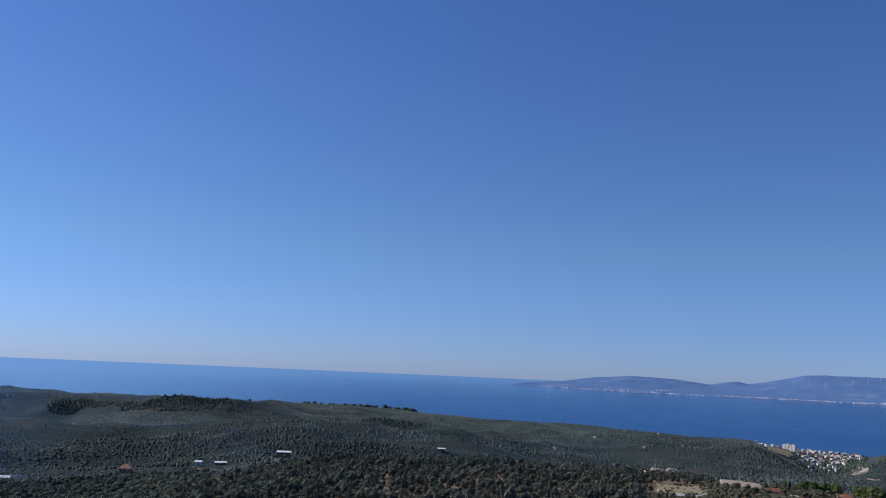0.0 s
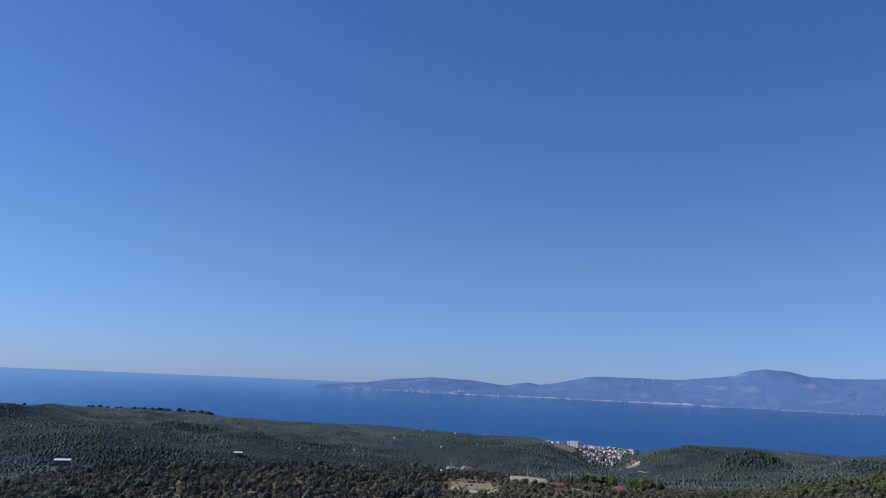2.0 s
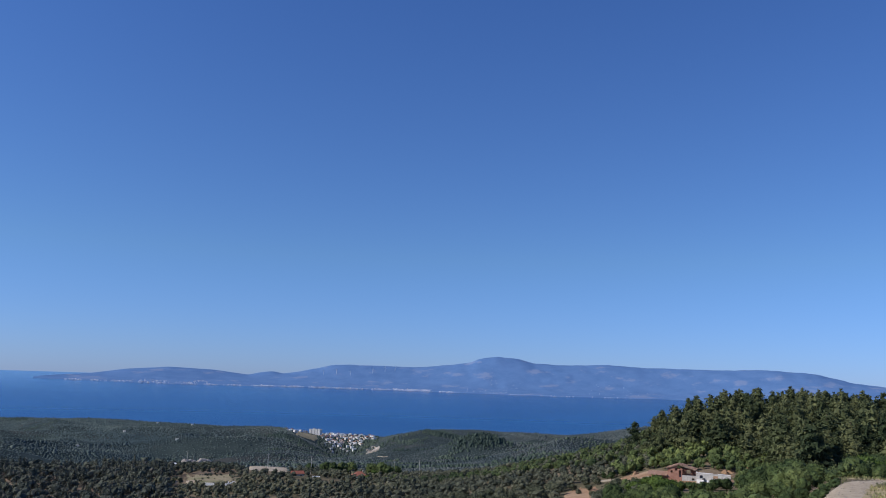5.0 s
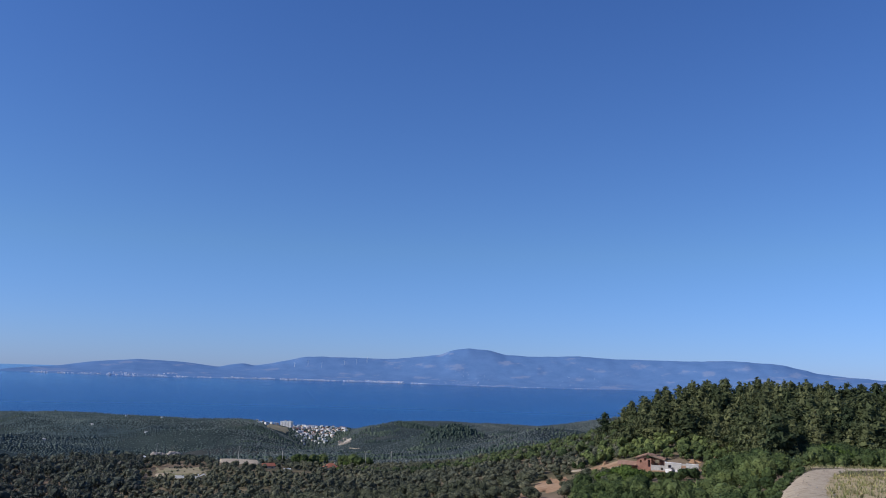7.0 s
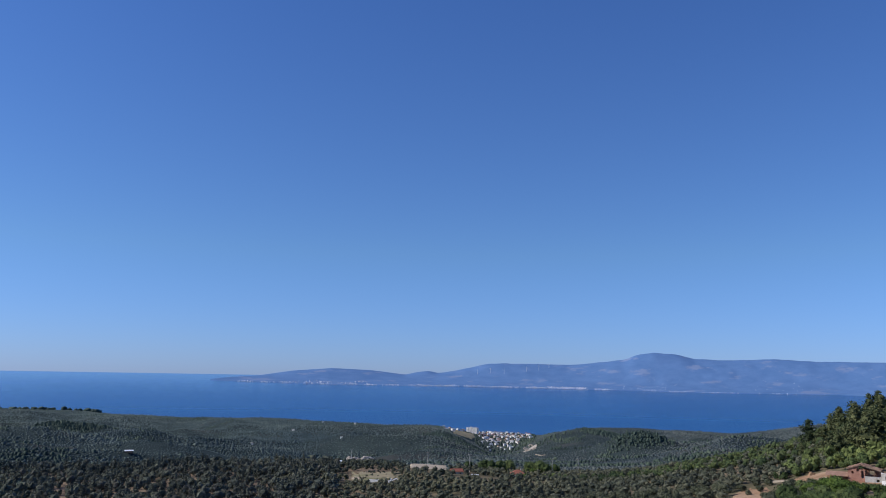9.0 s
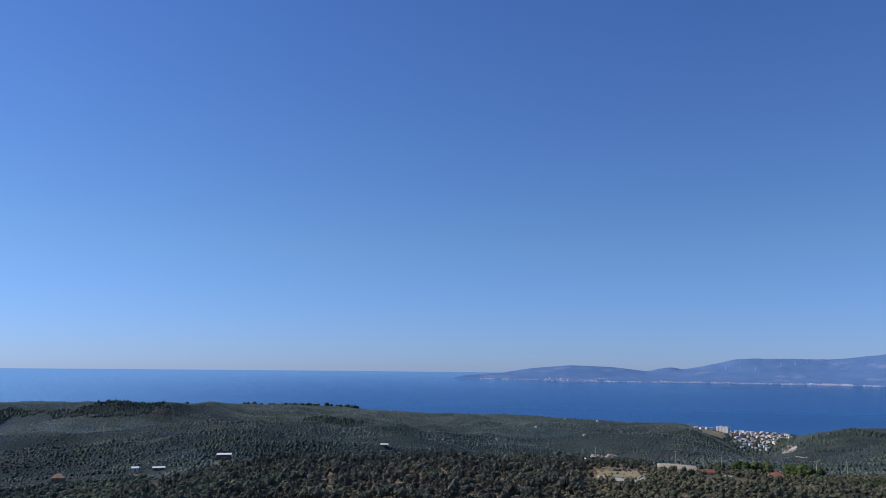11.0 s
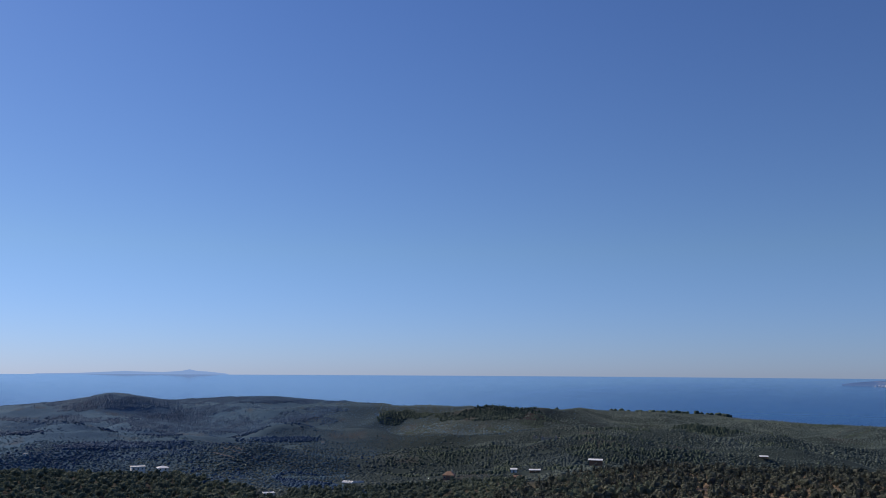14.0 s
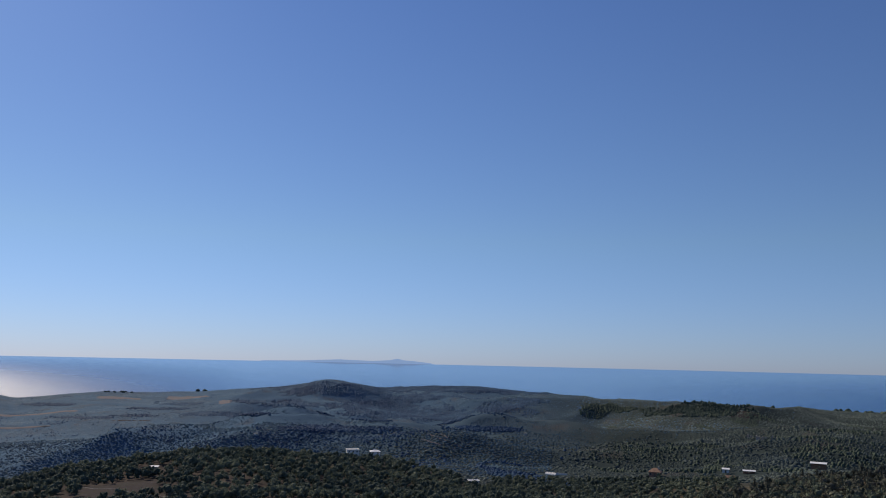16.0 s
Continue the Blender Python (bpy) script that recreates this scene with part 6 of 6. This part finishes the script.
# ---- the town on the shore ----
def apartment_block():
    base = new("apartment_block")
    part("core", boxes((-13.5, 13.5, -3.6, 6.0, -8.0, 14.2)), M_white, base)
    for k in range(4):
        x = -13.6 + 7.0 * k
        bay = part("bay", boxes((x, x + 5.4, -5.6, -3.6, -8.0, 15.0)), M_white, base)
        for f in range(5):
            z = 0.8 + 2.9 * f
            for wx in (x + 1.2, x + 3.4):
                part("window", boxes((wx, wx + 0.8, -5.66, -5.6, z, z + 1.2)), M_shade, bay)
        if k < 3:
            for f in range(5):
                z = 0.2 + 2.9 * f
                part("balcony", boxes((x + 5.4, x + 7.0, -5.2, -3.6, z, z + 0.15), (x + 5.4, x + 7.0, -5.25, -5.15, z + 0.15, z + 1.05)), M_concrete, base)
    part("roof", boxes((-13.8, 13.8, -3.8, 6.3, 14.2, 14.5), (-6, -2, 0, 4, 14.5, 17.0), (5, 8, 0, 4, 14.5, 16.6)), M_concrete, base, "flat roof with stair heads")
    return tagged(base, "white five-storey apartment block above the sea", "apartments")


apartment_block().matrix_basis = Matrix.Translation(spot(-23.2, 1612, 0.6)) @ pose(0, 0, 0, 0, 0, -23.2 - 22) @ Matrix.Diagonal((0.84, 0.84, 0.66, 1))

ta, tr = scatter(rng, -27.5, -23.4, 1380, 1800, 7.5, 0.5)
ob = bake("town_trees", domes[3], ta, tr, rng.uniform(0.5, 1.05, len(ta)), rng, M_pine_far, smooth=True)
tagged(ob, "dark garden trees among the houses of the shore town", "trees", kind="stuff")

town_rng = random.Random(12)
kinds = [house("town_house", 10, 9, 6.0, "hip", 2.2, M_cream, M_oldtile, "cream town house with a faded red tile roof", "house", 3, 2),
         house("town_house", 12, 9, 9.0, "flat", 0.3, M_white, M_white, "white three-storey town house with a flat roof", "house", 3, 3),
         house("town_house", 9, 8, 6.2, "gable", 2.0, M_cream, M_tile, "cream town house with a red gable roof", "house", 2, 2),
         house("town_house", 11, 9, 9.2, "hip", 2.0, M_white, M_oldtile, "tall white town house with a tan roof", "house", 3, 3),
         house("town_house", 8, 8, 3.4, "flat", 0.3, M_white, M_concrete, "low white town house", "house", 2, 1)]
taken = []
spots_wanted = [(-27.25, -23.6, -3.98, -3.68, 110), (-26.4, -23.8, -4.35, -3.98, 50), (-26.0, -24.3, -4.78, -4.35, 14), (-22.6, -21.1, -3.6, -3.38, 11)]
for a0, a1, e0, e1, count in spots_wanted:
    made, tries = 0, 0
    while made < count and tries < 4000:
        tries += 1
        az, el = town_rng.uniform(a0, a1), town_rng.uniform(e0, e1)
        d = seat(az, el, 1360, 1900) + town_rng.uniform(-15, 15)
        p = spot(az, d)
        if p.z < 2.2 or any((p - q).length < 7.5 for q in taken):
            continue
        taken.append(p)
        made += 1
        ob = copy_thing(kinds[(0, 0, 1, 1, 1, 2, 3, 4, 4)[town_rng.randrange(9)]], Matrix.Translation(p) @ pose(0, 0, 0, 0, 0, az + town_rng.choice((-50, -25, 0, 20, 40))))
        ob.scale = [town_rng.uniform(0.3, 0.5)] * 3
        tagged(ob, group="houses of the shore town")
for k in kinds:
    take_away(k)
for az, el in ((-12.9, -3.15), (-15.09, -3.23), (-14.19, -4.19), (-10.91, -3.71), (28.83, -4.65), (47.25, -4.98), (-8.22, -4.62)):
    d = seat(az, el, 850, 1900)
    ob = house("farm_building", 5, 3.2, 2.4, "gable", 0.8, M_white, M_concrete, "small pale farm building among far groves", "house", 2)
    ob.matrix_basis = Matrix.Translation(spot(az, d, 0.4)) @ pose(0, 0, 0, 0, 0, az + town_rng.uniform(-40, 40)) @ Matrix.Scale(0.7, 4)
    tagged(ob, group="far farm buildings")

def stone_ruin(az, el, w):
    base = new("stone_ruin")
    part("wall", solid(*pierced(-w / 2, w / 2, -0.3, 0.3, -1.5, 2.6, [(-0.8, 0.6, 0.0, 2.6), (w / 4, w / 4 + 1, 0.9, 2.6)])), M_rock, base)
    part("side_wall", boxes((-w / 2, -w / 2 + 0.6, 0.3, 4.0, -1.5, 3.4), (w / 2 - 0.6, w / 2, 0.3, 4.0, -1.5, 1.6)), M_rock, base)
    base.matrix_basis = Matrix.Translation(spot(az, seat(az, el, 850, 1500), 0.6)) @ pose(0, 0, 0, 0, 0, az - 15)
    return tagged(base, "roofless pale stone ruin on the slope", "ruin", "stone ruins")


for az, el, w in ((14.2, -4.22, 6), (13.5, -4.3, 11), (12.75, -4.25, 4)):
    stone_ruin(az, el, w)

# ---- across the bay: the towns along the far shore, and wind turbines ----
def coast_at(az, u):
    """Height of the far coast at a bearing, a share u of the way from the shore to the crest; and the distance."""
    a, shore, crest, us, z = COAST
    i = int(np.clip(np.searchsorted(a, az), 1, len(a) - 1))
    return float(np.interp(u, us, z[i])), float(shore[i] + (crest[i] - shore[i]) * u)


far_rng = np.random.default_rng(31)
vs, fs, n = [], [], 0
cube_v = np.array([(x, y, z) for x in (-0.5, 0.5) for y in (-0.5, 0.5) for z in (-0.3, 1)] + [(-0.5, 0, 1.35), (0.5, 0, 1.35)])
cube_f = np.array([(0, 4, 5), (0, 5, 1), (2, 3, 7), (2, 7, 6), (0, 1, 3), (0, 3, 2), (4, 6, 7), (4, 7, 5), (1, 5, 9), (1, 9, 8), (3, 8, 9), (3, 9, 7), (1, 8, 3), (5, 7, 9)])
# bearing, half-width, count, and how far up the slope they reach
clusters = [(-7.6, 0.5, 26, 0.01, 0.12), (-8.9, 0.35, 22, 0.01, 0.12), (-10.4, 0.6, 30, 0.01, 0.14), (-11.8, 0.5, 34, 0.02, 0.3), (-12.9, 0.45, 40, 0.02, 0.26), (-14.6, 0.6, 48, 0.01, 0.16),
            (-16.0, 0.35, 26, 0.01, 0.09), (-17.6, 0.6, 18, 0.01, 0.05), (-19.6, 0.7, 66, 0.008, 0.07), (-21.4, 0.8, 90, 0.008, 0.07), (-23.3, 0.6, 60, 0.008, 0.06), (-25.2, 0.9, 70, 0.008, 0.045),
            (-27.6, 0.7, 50, 0.008, 0.05), (-29.4, 0.7, 90, 0.008, 0.09), (-30.6, 0.5, 60, 0.008, 0.1), (-32.4, 0.8, 36, 0.008, 0.05), (-35.2, 1.2, 60, 0.02, 0.2), (-37.0, 1.0, 34, 0.006, 0.035),
            (-39.6, 1.2, 36, 0.006, 0.03), (-43.5, 1.6, 26, 0.006, 0.03), (-15.4, 0.3, 10, 0.22, 0.3), (-36.0, 1.4, 26, 0.2, 0.5), (-44.0, 2.0, 14, 0.15, 0.5)]
for centre, wide, count, u0, u1 in clusters:
    for k in range(count):
        az, u = far_rng.normal(centre, 0.6 * wide), u0 + (u1 - u0) * far_rng.uniform() ** 1.7
        h, d = coast_at(az, u)
        small = 0.6 if az < -32.5 else 1.2
        w, dd, hh = small * far_rng.uniform(2, 5.5), far_rng.uniform(2, 4), small * far_rng.uniform(0.8, 2.2) * (2.0 if far_rng.uniform() < 0.12 else 1)
        t = math.radians(az + far_rng.uniform(-30, 30))
        v = cube_v * np.array([w, dd, hh])
        v = np.stack([v[:, 0] * math.cos(t) - v[:, 1] * math.sin(t) - d * math.sin(math.radians(az)), v[:, 0] * math.sin(t) + v[:, 1] * math.cos(t) + d * math.cos(math.radians(az)), v[:, 2] + max(h, float(sea_at(d)) + 0.3)], -1)
        vs.append(v)
        fs.append(cube_f + n)
        n += len(v)
M_fartown, f_ns, f_ls, f_bs = nodes_of("far_town_walls")
f_rand = f_ns.new("ShaderNodeNewGeometry").outputs["Random Per Island"]
f_ls.new(ramp_of(f_ns, f_ls, f_rand, [(0.0, (0.32, 0.34, 0.42)), (0.4, (0.52, 0.54, 0.62)), (1.0, (0.74, 0.76, 0.82))]), f_bs.inputs["Base Color"])
f_bs.inputs["Roughness"].default_value = 0.9
ob = linked("far_town", np.concatenate(vs), np.concatenate(fs), M_fartown)
tagged(ob, "small white buildings strung along the far shore", "town", kind="stuff")


def turbine():
    base = new("wind_turbine")
    bm = bmesh.new()
    bmesh.ops.create_cone(bm, segments=10, radius1=0.75, radius2=0.45, depth=24, cap_ends=True, matrix=Matrix.Translation((0, 0, 11)))
    part("tower", bm, M_white, base)
    part("nacelle", boxes((-0.6, 0.6, -1.2, 1.6, 22.8, 24.2)), M_white, base)
    rotor = part("hub", boxes((-0.5, 0.5, -1.9, -1.2, 23.0, 24.0)), M_white, base)
    for k in range(3):
        bm = bmesh.new()
        vs_ = [bm.verts.new(p) for p in ((-0.55, -1.6, 0), (0.55, -1.55, 0), (0.16, -1.58, 9.5), (-0.1, -1.6, 9.5), (-0.55, -1.42, 0), (0.55, -1.37, 0), (0.16, -1.5, 9.5), (-0.1, -1.52, 9.5))]
        for f in ((0, 1, 2, 3), (7, 6, 5, 4), (0, 3, 7, 4), (1, 5, 6, 2), (2, 6, 7, 3), (0, 4, 5, 1)):
            bm.faces.new([vs_[i] for i in f])
        bmesh.ops.transform(bm, matrix=Matrix.Translation((0, 0, 23.5)) @ Matrix.Rotation(2.094 * k + 0.3, 4, "Y"), verts=bm.verts)
        part("blade", bm, M_white, rotor)
    return tagged(base, "tall white wind turbine on a distant ridge", "wind turbine", "wind turbines")


first = turbine()
for i, az in enumerate((-23.5, -24.4, -25.35, -26.9, -27.75, -28.45)):
    h, d = coast_at(az, (0.66, 0.66, 0.6, 0.68, 0.74, 0.8)[i])
    m = Matrix.Translation((-d * math.sin(math.radians(az)), d * math.cos(math.radians(az)), h)) @ pose(0, 0, 0, 0, 0, az + 10)
    if i == 0:
        first.matrix_basis = m
    else:
        copy_thing(first, m)
